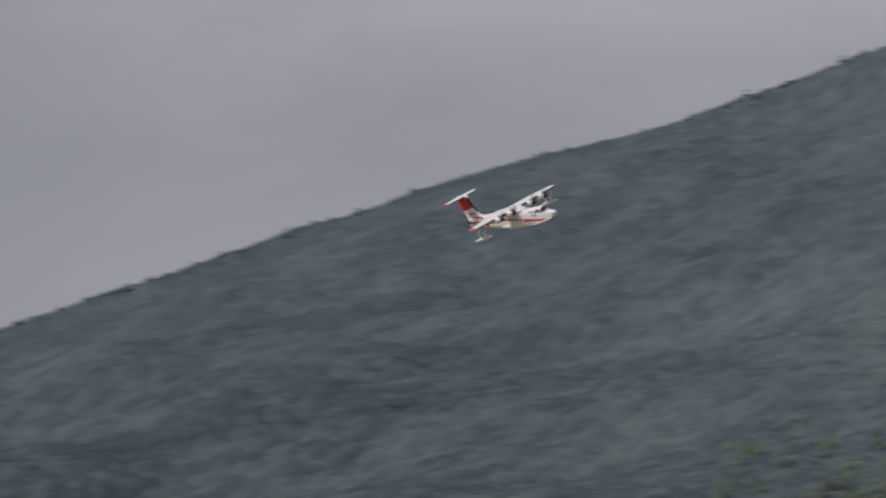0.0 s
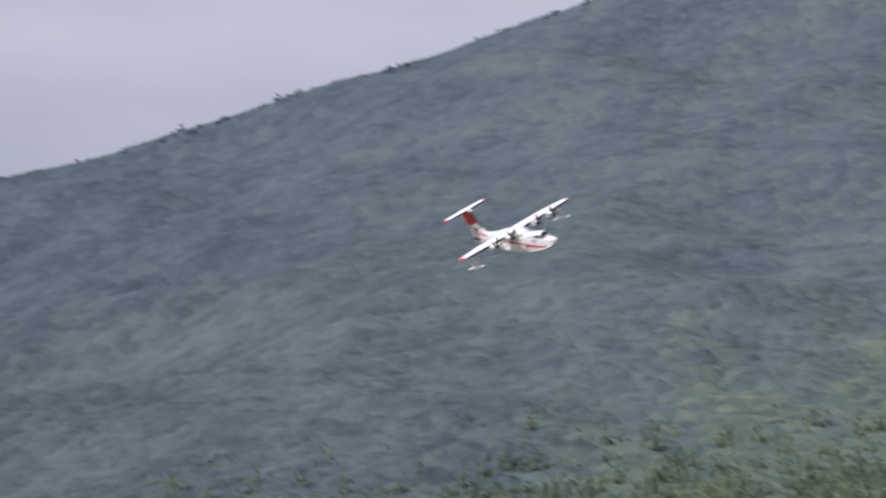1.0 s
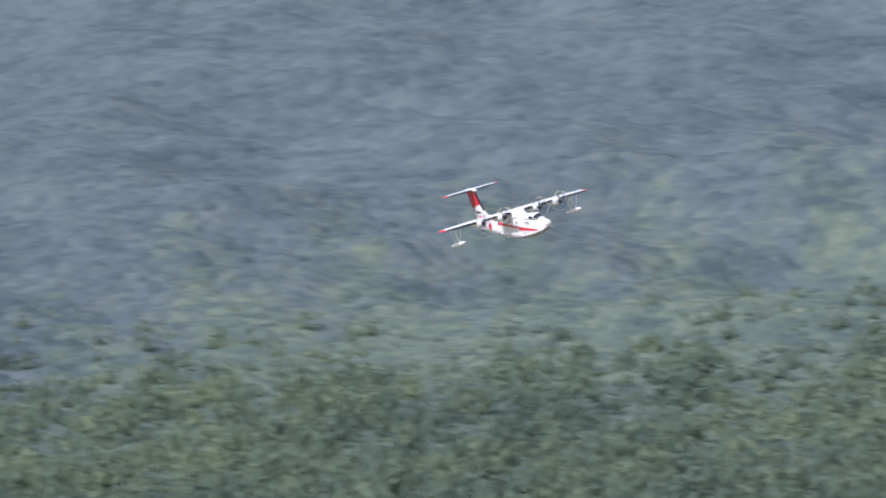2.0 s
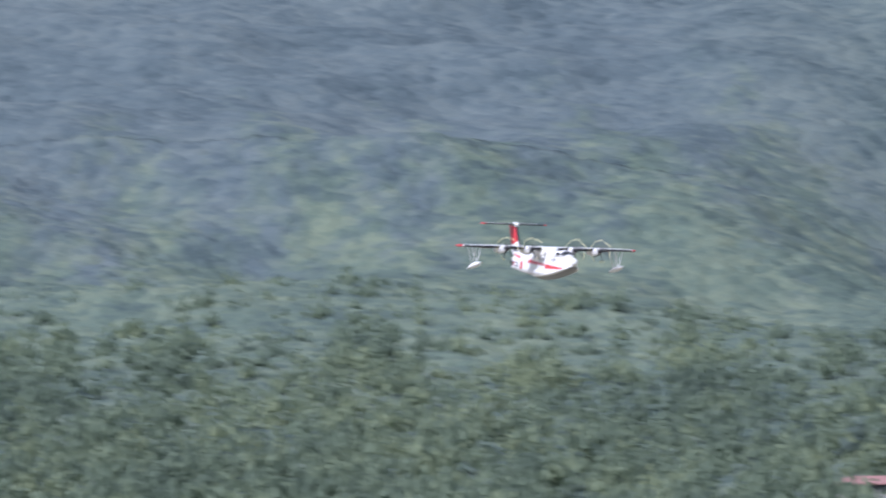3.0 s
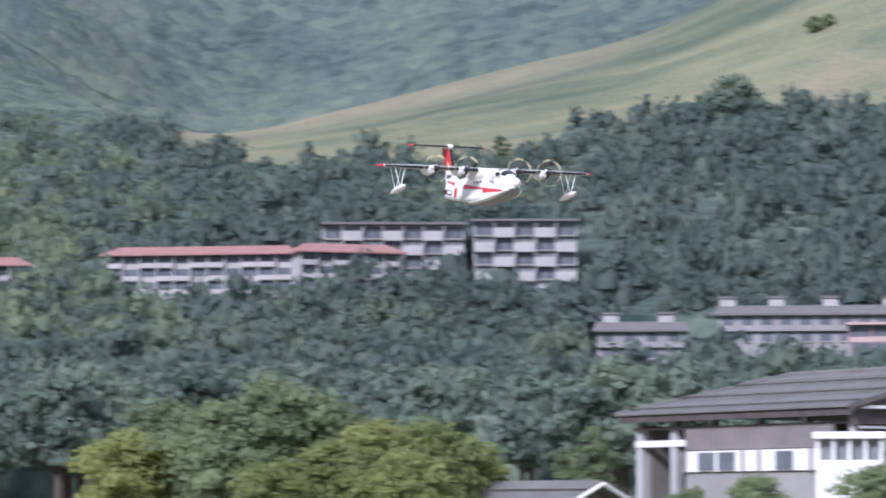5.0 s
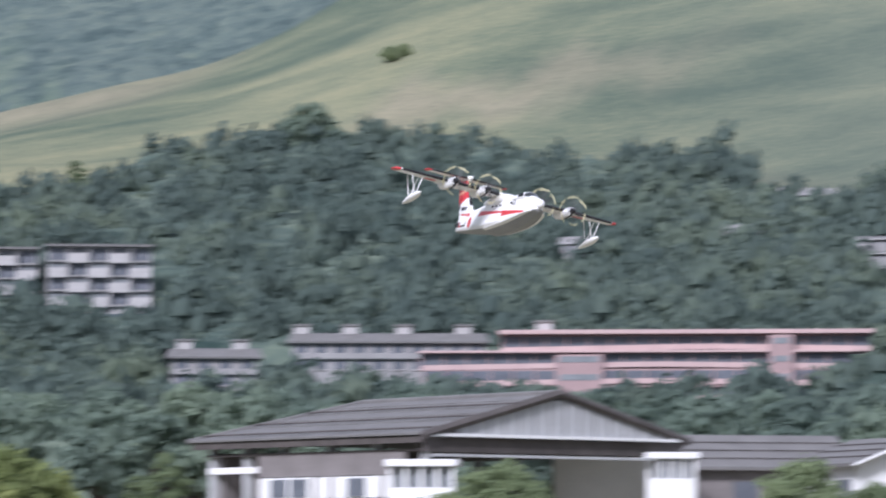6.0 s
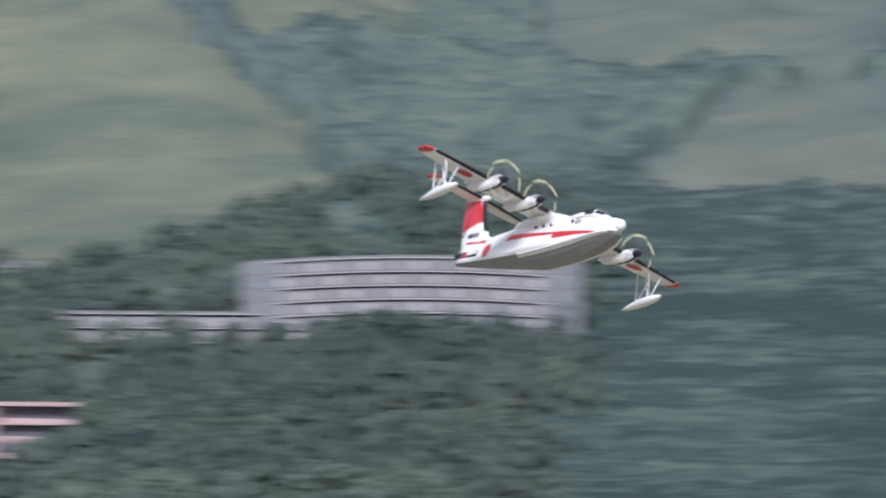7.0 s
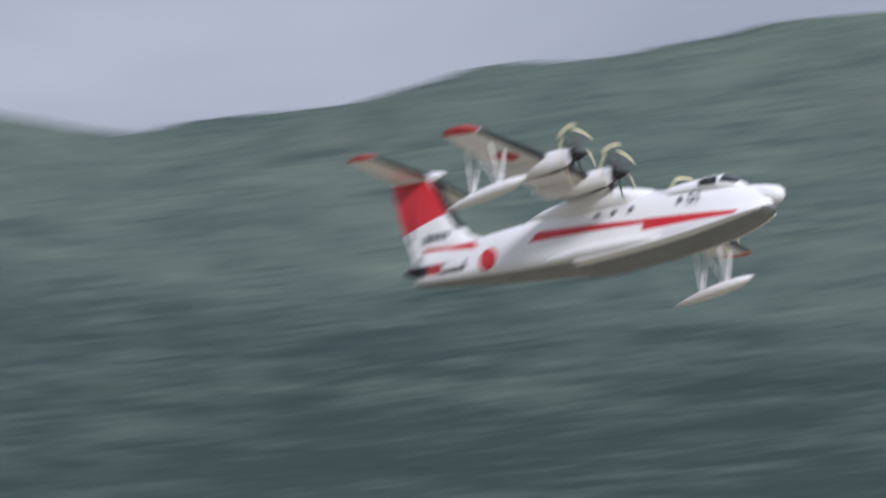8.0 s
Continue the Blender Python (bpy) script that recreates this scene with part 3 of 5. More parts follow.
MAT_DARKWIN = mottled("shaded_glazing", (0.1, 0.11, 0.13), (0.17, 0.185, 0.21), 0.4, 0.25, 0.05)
MAT_REDROOF = mottled("faded_red_roof", (0.3, 0.16, 0.15), (0.4, 0.22, 0.2), 0.4, 0.7, 0.3)
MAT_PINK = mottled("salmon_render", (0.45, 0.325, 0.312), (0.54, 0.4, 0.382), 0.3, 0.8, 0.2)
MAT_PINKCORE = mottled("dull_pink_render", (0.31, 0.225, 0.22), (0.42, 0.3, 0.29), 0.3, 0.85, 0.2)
MAT_SLATE = mottled("grey_brown_roof_sheet", (0.135, 0.131, 0.127), (0.2, 0.193, 0.187), 0.6, 0.55, 0.2)
MAT_DARKWOOD = mottled("dark_stained_timber", (0.06, 0.053, 0.05), (0.12, 0.106, 0.1), 1.2, 0.7, 0.3)
MAT_CLAD = mottled("pale_grey_cladding", (0.4, 0.405, 0.41), (0.5, 0.505, 0.51), 0.6, 0.6, 0.1)
MAT_BRIGHT = mottled("fresh_white_paint", (0.74, 0.74, 0.73), (0.84, 0.84, 0.83), 0.8, 0.5, 0.05)
MAT_DULL = mottled("grey_brown_boards", (0.17, 0.155, 0.15), (0.25, 0.23, 0.225), 0.7, 0.8, 0.2)
MAT_TEAL = mottled("pale_turquoise_sheet", (0.42, 0.62, 0.6), (0.55, 0.73, 0.7), 0.8, 0.5, 0.1)


def facing(az, r, z, turn=0.0):
    """A pose at a bearing and distance whose -y side looks back down the bearing."""
    x, y = polar(az, r)
    return pose(float(x), float(y), z, 0, 0, -az + turn)


def clear(az, half, r0, r1):
    CLEARINGS.append((az, half, r0, r1))


def balcony_block(m, w, storeys, sh, cols, label, sink=8.0, stagger=True):
    """A flat-roofed block whose balconies stand out in alternate bays."""
    b = thing("apartment_block", m, label, "building", "hill apartment blocks")
    d = 11.0
    part("wall", boxes((-w / 2, w / 2, 1.5, d, -sink, storeys * sh)), MAT_WALL, b)
    part("roof", boxes((-w / 2 - 0.5, w / 2 + 0.5, -0.3, d + 0.4, storeys * sh, storeys * sh + 0.5)), MAT_SLATE, b, "thin dark flat roof")
    cw = w / cols
    for i in range(storeys):
        z = i * sh
        part("floor_slab", boxes((-w / 2, w / 2, 0.6, 1.5, z - 0.12, z + 0.1)), MAT_GREYWALL, b)
        for j in range(cols):
            x = -w / 2 + j * cw
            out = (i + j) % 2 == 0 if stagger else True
            # bays without balcony get darker glass: recess shade put into the pane colour
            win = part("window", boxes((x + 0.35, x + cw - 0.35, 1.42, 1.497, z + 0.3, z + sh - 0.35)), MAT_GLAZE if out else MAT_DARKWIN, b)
            part("mullion", boxes((x + cw / 2 - 0.05, x + cw / 2 + 0.05, 1.36, 1.417, z + 0.3, z + sh - 0.35)), MAT_WALL, win)
            if out:
                part("balcony", boxes((x + 0.1, x + cw - 0.1, -0.1, 0.12, z - 0.35, z + 1.75), (x + 0.1, x + 0.25, 0.12, 1.5, z - 0.25, z + 1.25), (x + cw - 0.25, x + cw - 0.1, 0.12, 1.5, z - 0.25, z + 1.25)), MAT_WALL, b, "pale balcony front")
            if j:
                part("party_wall", boxes((x - 0.12, x + 0.12, 0.2, 1.5, z, z + sh - 0.15)), MAT_WALL, b)
    return b


def hip_roof(bm, x0, x1, y0, y1, z0, rise, hip=None):
    """A roof over a rectangle with its ridge along x; hip: how far the ridge ends stand in."""
    hip = (y1 - y0) / 2 if hip is None else hip
    ym = (y0 + y1) / 2
    v = [bm.verts.new(p) for p in ((x0, y0, z0), (x1, y0, z0), (x1, y1, z0), (x0, y1, z0), (x0 + hip, ym, z0 + rise), (x1 - hip, ym, z0 + rise),
                                   (x0, y0, z0 - 0.3), (x1, y0, z0 - 0.3), (x1, y1, z0 - 0.3), (x0, y1, z0 - 0.3))]
    for f in ((0, 1, 5, 4), (1, 2, 5), (2, 3, 4, 5), (3, 0, 4), (6, 9, 8, 7), (0, 6, 7, 1), (1, 7, 8, 2), (2, 8, 9, 3), (3, 9, 6, 0)):
        bm.faces.new([v[i] for i in f])
    bmesh.ops.recalc_face_normals(bm, faces=bm.faces)
    return bm


def long_wing(m, w, storeys, sh, bays, label):
    """A long low hotel wing with a red hipped roof and a gallery of bays."""
    b = thing("hotel_wing", m, label, "building")
    part("wall", boxes((-w / 2, w / 2, 1.2, 10, -8, storeys * sh)), MAT_WALL, b)
    part("roof", hip_roof(bmesh.new(), -w / 2 - 1, w / 2 + 1, -0.8, 11, storeys * sh, 2.0, 3), MAT_REDROOF, b, "faded red hipped roof")
    bw = w / bays
    for i in range(storeys):
        for j in range(bays):
            x, z = -w / 2 + j * bw, i * sh
            part("window", boxes((x + 0.3, x + bw - 0.3, 1.12, 1.197, z + 0.9, z + sh - 0.3)), MAT_DARKWIN, b)
            if (i + j) % 3:
                part("balcony", boxes((x + 0.15, x + bw - 0.15, 0.1, 0.25, z - 0.1, z + 0.95), (x + 0.15, x + bw - 0.15, 0.25, 1.2, z - 0.1, z + 0.05)), MAT_WALL, b)
            part("pier", boxes((x - 0.15, x + 0.15, 0.3, 1.2, z, z + sh)), MAT_WALL, b)
    return b


def hotel():
    clear(-6.7, 2.9, 676, 752)
    clear(-2.9, 3.0, 700, 752)
    clear(-1.9, 1.0, 672, 752)
    clear(-10.95, 0.9, 705, 745)
    clear(-4.9, 1.4, 668, 735)
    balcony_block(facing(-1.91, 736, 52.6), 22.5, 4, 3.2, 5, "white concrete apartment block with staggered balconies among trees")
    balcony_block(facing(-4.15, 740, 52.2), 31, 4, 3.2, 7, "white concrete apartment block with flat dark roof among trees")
    long_wing(facing(-7.45, 722, 48.6, -14), 41, 3, 2.8, 11, "long white hotel wing under a faded red roof")
    long_wing(facing(-4.85, 713, 48.5, 16), 22, 3, 2.8, 6, "short white hotel wing under a faded red roof")
    long_wing(facing(-10.95, 720, 48.2), 16, 2, 3.0, 4, "white annex under a faded red roof, sunk in the wood")


def chimney(b, x, z):
    c = part("chimney", boxes((x - 1.35, x + 1.35, 4.5, 6.5, z - 1.2, z + 1.5), bevel=0.04), MAT_WALL, b, "white roof turret")
    part("cap", boxes((x - 1.6, x + 1.6, 4.2, 6.8, z + 1.5, z + 1.85)), MAT_SLATE, c)


def terrace(m, w, xs, label):
    """A grey row house with white turrets on its long roof."""
    b = thing("row_house", m, label, "building", "grey row houses")
    part("wall", boxes((-w / 2, w / 2, 0.8, 9, -8, 5.6)), MAT_GREYWALL, b)
    part("roof", hip_roof(bmesh.new(), -w / 2 - 0.8, w / 2 + 0.8, -0.2, 10, 5.6, 1.7, 0.6), MAT_SLATE, b, "grey pitched roof")
    for x in xs:
        chimney(b, x, 7.0)
    n = max(3, int(w / 3.2))
    for j in range(n):
        for i in range(2):
            x = -w / 2 + (j + 0.5) * w / n
            win = part("window", boxes((x - 0.9, x + 0.9, 0.72, 0.797, i * 2.8 + 0.8, i * 2.8 + 2.3)), MAT_DARKWIN, b)
            part("sill", boxes((x - 1.05, x + 1.05, 0.55, 0.797, i * 2.8 + 0.62, i * 2.8 + 0.78)), MAT_WALL, win)
    part("balcony", boxes((-w / 2, w / 2, 0.0, 0.15, 2.6, 3.5), (-w / 2, w / 2, 0.15, 0.8, 2.5, 2.6)), MAT_GREYWALL, b)
    return b


def pink_hotel():
    """A long stepped hotel with salmon parapets and recessed dark glazing."""
    clear(7.3, 4.4, 462, 592)
    b = thing("pink_hotel", facing(7.42, 565, 24.7), "long salmon-pink terraced hotel with recessed dark windows", "building")
    # storey: from, to along x, height of its floor
    levels = [(-30, 26, 0.0, 0.5), (-38, 29, 2.8, 0.0), (-38.5, 33, 5.6, 0.9), (-25, 36.5, 8.6, 1.8)]
    for x0, x1, z, y in levels:
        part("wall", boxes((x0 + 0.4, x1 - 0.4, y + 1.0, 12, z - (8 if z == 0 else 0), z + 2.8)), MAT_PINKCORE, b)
        n = 12
        rings = []
        for i in range(n + 1):
            xa = x0 + (x1 - x0) * i / n
            rise = 0.5 * (1 - abs(i / n - 0.55) * 2)
            rings.append([(xa, y, z - 0.1 + rise), (xa, y + 0.25, z - 0.1 + rise), (xa, y + 0.25, z + 0.78 + rise), (xa, y, z + 0.78 + rise)])
        bend = loft(rings)
        part("parapet", bend, MAT_PINK, b, "salmon balcony parapet")
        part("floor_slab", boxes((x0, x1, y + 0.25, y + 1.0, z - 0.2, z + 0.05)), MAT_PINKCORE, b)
        k = int((x1 - x0) / 3.6)
        for j in range(k):
            xa = x0 + (x1 - x0) * j / k
            part("window", boxes((xa + 0.14, xa + (x1 - x0) / k - 0.14, y + 0.92, y + 0.997, z + 0.3, z + 2.55)), MAT_DARKWIN, b)
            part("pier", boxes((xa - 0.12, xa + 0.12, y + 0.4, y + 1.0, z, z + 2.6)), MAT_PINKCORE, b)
    part("roof", boxes((-25.5, 37, 0.6, 12.5, 11.5, 12.2), bevel=0.05), MAT_PINK, b, "salmon flat roof edge")
    part("roof", boxes((-39, 34, 0.2, 5.0, 8.35, 8.75), bevel=0.05), MAT_PINK, b)
    for x, w, h in ((-12, 8, 8.0), (21.6, 4, 11.2)):
        part("stair_tower", boxes((x - w / 2, x + w / 2, -0.1, 2.4, -6, h), bevel=0.05), MAT_PINKCORE, b, "dull pink stair tower")
        for z in range(0, int(h) - 1, 3):
            part("window", boxes((x - w / 2 + 0.7, x + w / 2 - 0.7, -0.17, -0.103, z + 0.7, z + 1.7)), MAT_GLAZE, b)
    chimney(b, -18, 12.2)


def grey_block(m, w, storeys, sh, label, bow=0.0):
    """A long grey slab with continuous galleries."""
    b = thing("grey_apartment_slab", m, label, "building", "grey apartment slabs")
    n = int(w / 4.0)
    part("wall", boxes((-w / 2, w / 2, 2.0, 12, -10, storeys * sh)), MAT_SLAB, b)
    for i in range(storeys + 1):
        z = i * sh
        front, slab = [], []
        for j in range(n + 1):
            xa = -w / 2 + w * j / n
            y = bow * (2 * abs(j / n - 0.5)) ** 2
            arch = 0.5 * bow * (1 - (2 * abs(j / n - 0.5)) ** 2)
            z0, z1 = z - 0.25 + arch, z + (2.3 if i < storeys else 0.3) + arch
            front.append([(xa, y, z0), (xa, y + 0.2, z0), (xa, y + 0.2, z1), (xa, y, z1)])
            slab.append([(xa, y - 0.15, z - 0.5 + arch), (xa, y + 2.0, z - 0.5 + arch), (xa, y + 2.0, z - 0.252 + arch), (xa, y - 0.15, z - 0.252 + arch)])
        part("gallery_front", loft(front), MAT_SLAB, b, "grey gallery front")
        part("floor_slab", loft(slab), MAT_WALL, b, "pale slab edge")
        if i < storeys:
            for j in range(n):
                xa = -w / 2 + w * j / n
                part("window", boxes((xa + 0.2, xa + w / n - 0.2, 1.92, 1.997, z + 0.5, z + sh - 0.5)), MAT_GLAZE, b)
                yb, zb = (f * (2 * abs((j + 0.5) / n - 0.5)) ** 2 for f in (bow, -0.5 * bow))
                part("bay_panel", boxes((xa + 0.5, xa + w / n - 1.1, yb - 0.16, yb - 0.01, z + 0.1 + 0.5 * bow + zb, z + 1.95 + 0.5 * bow + zb)), MAT_GREYWALL if (i + j) % 3 else MAT_WALL, b)
                if j % 2 == 0:
                    part("divider", boxes((xa - 0.1, xa + 0.1, bow * (2 * abs(j / n - 0.5)) ** 2 + 0.2, 2.0, z, z + sh - 0.45)), MAT_WALL, b)
    return b


def small_house(m, w, d, h, rise, wall, roof, label, gable_wall=None, sink=3.0, name="house"):
    """A plain gabled house; its ridge runs along x."""
    b = thing(name, m, label, "house")
    part("wall", boxes((-w / 2, w / 2, 0, d, -sink, h)), wall, b)
    for s in (-1, 1):
        bm = bmesh.new()
        v = [bm.verts.new(p) for p in ((s * w / 2, 0.0, h), (s * w / 2, d, h), (s * w / 2, d / 2, h + rise * 0.93))]
        v2 = [bm.verts.new((s * (w / 2 - 0.2), q.co.y, q.co.z)) for q in v]
        bm.faces.new(v)
        bm.faces.new(v2[::-1])
        for i in range(3):
            bm.faces.new([v[i], v2[i], v2[(i + 1) % 3], v[(i + 1) % 3]])
        bmesh.ops.recalc_face_normals(bm, faces=bm.faces)
        part("gable", bm, gable_wall or wall, b)
    for s in (-1, 1):
        bm = bmesh.new()
        ye = -0.6 if s < 0 else d + 0.6
        k = rise / (d / 2)
        ze = h - 0.6 * k
        pts = [(-w / 2 - 0.7, ye, ze), (w / 2 + 0.7, ye, ze), (w / 2 + 0.7, d / 2, h + rise), (-w / 2 - 0.7, d / 2, h + rise)]
        v = [bm.verts.new(p) for p in pts]
        v2 = [bm.verts.new((p[0], p[1], p[2] + 0.16)) for p in pts]
        bm.faces.new(v[::-1])
        bm.faces.new(v2)
        for i in range(4):
            bm.faces.new([v[i], v[(i + 1) % 4], v2[(i + 1) % 4], v2[i]])
        bmesh.ops.recalc_face_normals(bm, faces=bm.faces)
        sl = part("roof_slope", bm, roof, b)
        if s < 0:
            for q in (0.25, 0.5, 0.75):
                yy, zz = ye + (d / 2 - ye) * q, ze + (h + rise - ze) * q
                part("roof_batten", boxes((-w / 2 - 0.7, w / 2 + 0.7, yy - 0.05, yy + 0.05, zz + 0.165, zz + 0.21)), MAT_DARKWOOD, sl)
    for sx in (-1, 1):
        for s in (-1, 1):
            bm = bmesh.new()
            ye = -0.6 if s < 0 else d + 0.6
            k = rise / (d / 2)
            rod(bm, (sx * (w / 2 + 0.72), ye, h - 0.6 * k + 0.04), (sx * (w / 2 + 0.72), d / 2, h + rise + 0.04), 0.07, 0.07, 4)
            part("bargeboard", bm, MAT_BRIGHT, b)
    n = max(2, int(w / 2.6))
    for j in range(n):
        x = -w / 2 + (j + 0.5) * w / n
        part("window", boxes((x - 0.6, x + 0.6, -0.05, -0.003, h - 1.9, h - 0.8)), MAT_DARKWIN, b)
    return b


# ---- the hall at the field's edge ----
def hall():
    """Open timber hall: x along the gable, y along its length, origin at the corner under the eaves."""
    W, L, EZ, RZ, HIP = 16.0, 17.4, 6.25, 8.2, 3.1
    h = thing("field_hall", pose(9.1, 146.7, 0, 0, 0, 36), "large open timber hall under a hipped grey sheet roof", "building")
    k = (RZ - EZ) / (W / 2)
    # roof: overlapping courses of sheets on each slope
    for s in (0, 1):
        for c in range(6):
            for q in range(5):
                x0, x1 = W / 2 * c / 6, W / 2 * (c + 1) / 6 + 0.06
                e0, e1 = L - HIP * x0 / (W / 2), L - HIP * x1 / (W / 2)
                u0, u1 = q / 5, (q + 1) / 5 - 0.001
                z0, z1 = EZ + k * x0 + 0.045, EZ + k * x1
                bm = bmesh.new()
                pts = [(x0, e0 * u0, z0), (x1, e1 * u0, z1), (x1, e1 * u1, z1), (x0, e0 * u1, z0)]
                if s:
                    pts = [(W - x, y, z) for x, y, z in pts]
                lo = [bm.verts.new((x, y, z - 0.06)) for x, y, z in pts]
                hi = [bm.verts.new((x, y, z + 0.03)) for x, y, z in pts]
                bm.faces.new(lo)
                bm.faces.new(hi)
                for i in range(4):
                    bm.faces.new([lo[i], lo[(i + 1) % 4], hi[(i + 1) % 4], hi[i]])
                bmesh.ops.recalc_face_normals(bm, faces=bm.faces)
                part("roof_sheet", bm, MAT_SLATE, h)
    bm = bmesh.new()
    rod(bm, (W / 2, -0.1, RZ + 0.06), (W / 2, L - HIP + 0.1, RZ + 0.06), 0.14, 0.14, 6)
    part("ridge_cap", bm, MAT_SLATE, h)
    # dark lines of the roof's steps, added as thin rods
    for u in (0.08, 0.37, 0.68):
        for s in (0, 1):
            x, z = W / 2 * u, EZ + k * W / 2 * u + 0.16
            xx = W - x if s else x
            bm = bmesh.new()
            rod(bm, (xx, 0.1, z), (xx, L - HIP * u - 0.1, z), 0.04, 0.04, 6)
            part("step_line", bm, MAT_DARKWOOD, h, "dark step line of the roof slope, added as a rod")
    bm = bmesh.new()
    tri = [(0, L, EZ), (W, L, EZ), (W / 2, L - HIP, RZ)]
    lo, hi = ([bm.verts.new((x, y, z + dz)) for x, y, z in tri] for dz in (-0.06, 0.03))
    bm.faces.new(lo)
    bm.faces.new(hi)
    for i in range(3):
        bm.faces.new([lo[i], lo[(i + 1) % 3], hi[(i + 1) % 3], hi[i]])
    bmesh.ops.recalc_face_normals(bm, faces=bm.faces)
    part("hip_slope", bm, MAT_SLATE, h)
    for s in (0, 1):
        bm = bmesh.new()
        rod(bm, (W * s, L, EZ + 0.05), (W / 2, L - HIP, RZ + 0.06), 0.11, 0.11, 6)
        part("hip_cap", bm, MAT_SLATE, h)
    for s in (0, 1):
        bm = bmesh.new()
        rod(bm, (W * s, -0.06, EZ - 0.05), (W / 2, -0.06, RZ + 0.02), 0.2, 0.2, 4)
        part("verge_board", bm, MAT_DARKWOOD, h)
        part("eave_beam", boxes((W * s - 0.12 + (0.25 - 0.5 * s), W * s + 0.12 + (0.25 - 0.5 * s), 0.2, L - 0.2, EZ - 0.35, EZ - 0.07)), MAT_DARKWOOD, h)
    # gable cladding in upright boards
    n = 17
    bm = bmesh.new()
    back = [[bm.verts.new((x, y, z)) for x, z in ((0.6, EZ + 0.03), (W - 0.6, EZ + 0.03), (W / 2, RZ - 0.3))] for y in (0.17, 0.25)]
    bm.faces.new(back[0])
    bm.faces.new(back[1][::-1])
    for i in range(3):
        bm.faces.new([back[0][i], back[1][i], back[1][(i + 1) % 3], back[0][(i + 1) % 3]])
    bmesh.ops.recalc_face_normals(bm, faces=bm.faces)
    part("gable_backing", bm, MAT_DULL, h)
    for i in range(n):
        x0, x1 = 0.35 + (W - 0.7) * i / n, 0.35 + (W - 0.7) * (i + 1) / n - 0.13
        za, zb = (EZ + k * min(x, W - x) - 0.2 for x in (x0, x1))
        if min(za, zb) < EZ + 0.12:
            continue
        bm = bmesh.new()
        pts = [(x0, EZ + 0.02), (x1, EZ + 0.02), (x1, zb), (x0, za)]
        fr = [bm.verts.new((x, 0.06, z)) for x, z in pts]
        bk = [bm.verts.new((x, 0.16, z)) for x, z in pts]
        bm.faces.new(fr)
        bm.faces.new(bk[::-1])
        for j in range(4):
            bm.faces.new([fr[j], bk[j], bk[(j + 1) % 4], fr[(j + 1) % 4]])
        bmesh.ops.recalc_face_normals(bm, faces=bm.faces)
        part("gable_board", bm, MAT_CLAD, h)
    part("gutter", boxes((0.1, W - 0.1, -0.12, 0.05, EZ - 0.08, EZ + 0.06)), MAT_BRIGHT, h, "white gable gutter")
    part("gable_beam", boxes((0.4, W - 0.4, 0.2, 0.5, EZ - 0.75, EZ - 0.1)), MAT_DARKWOOD, h)
    part("tie_bar", boxes((0.6, W - 0.6, 0.0, 0.12, EZ - 0.95, EZ - 0.83)), MAT_CLAD, h)
    part("ceiling", boxes((0.6, W - 0.6, 0.6, L - 0.6, EZ - 0.7, EZ - 0.6)), MAT_DARKWOOD, h)
    for y in (0.9, 4.2, 7.6, 11.0, 13.9, 16.6):
        part("post", boxes((0.8, 1.2, y - 0.2, y + 0.2, 0, EZ - 0.1), bevel=0.03), MAT_CLAD, h)
        part("post", boxes((W - 1.2, W - 0.8, y - 0.2, y + 0.2, 0, EZ - 0.1), bevel=0.03), MAT_CLAD, h)
    part("back_wall", boxes((1.2, W - 1.2, L - 1.2, L - 0.9, 0, EZ - 0.5)), MAT_DULL, h)
    part("side_wall", boxes((0.62, 0.78, 2.0, 12.7, 4.55, 5.65)), MAT_DULL, h, "weathered grey-brown boards")
    part("side_wall", boxes((0.5, 0.78, 1.2, 12.7, 3.55, 4.5)), MAT_BRIGHT, h, "white panelled wall")
    part("side_wall", boxes((0.64, 0.78, 1.2, 12.7, 0, 3.5)), MAT_GREYWALL, h, "grey lower wall")
    for y in (1.3, 3.3, 7.0, 8.2, 12.5):
        part("batten", boxes((0.44, 0.497, y - 0.09, y + 0.09, 3.5, 4.55)), MAT_DULL, h)
    for y in (5.2, 9.4, 10.9):
        part("window", boxes((0.44, 0.497, y - 0.6, y + 0.6, 3.6, 4.42)), MAT_DARKWIN, h)
    part("rail", boxes((0.75, 0.95, 12.7, 16.8, 4.75, 5.05)), MAT_BRIGHT, h)
    # curved pale inner wall by the opening
    bm = bmesh.new()
    pts = [(9.2 + 5.2 * (i / 12), 0.3 + 1.5 * (1 - math.sin(math.pi / 2 * i / 12))) for i in range(13)]
    ring = [[bm.verts.new((x, y, 0)) for x, y in pts], [bm.verts.new((x, y, EZ - 0.8)) for x, y in pts]]
    for i in range(12):
        bm.faces.new([ring[0][i], ring[0][i + 1], ring[1][i + 1], ring[1][i]])
    bmesh.ops.solidify(bm, geom=bm.faces[:], thickness=0.2)
    part("inner_wall", bm, MAT_BRIGHT, h, "pale curved inner wall", smooth=True)
    return h


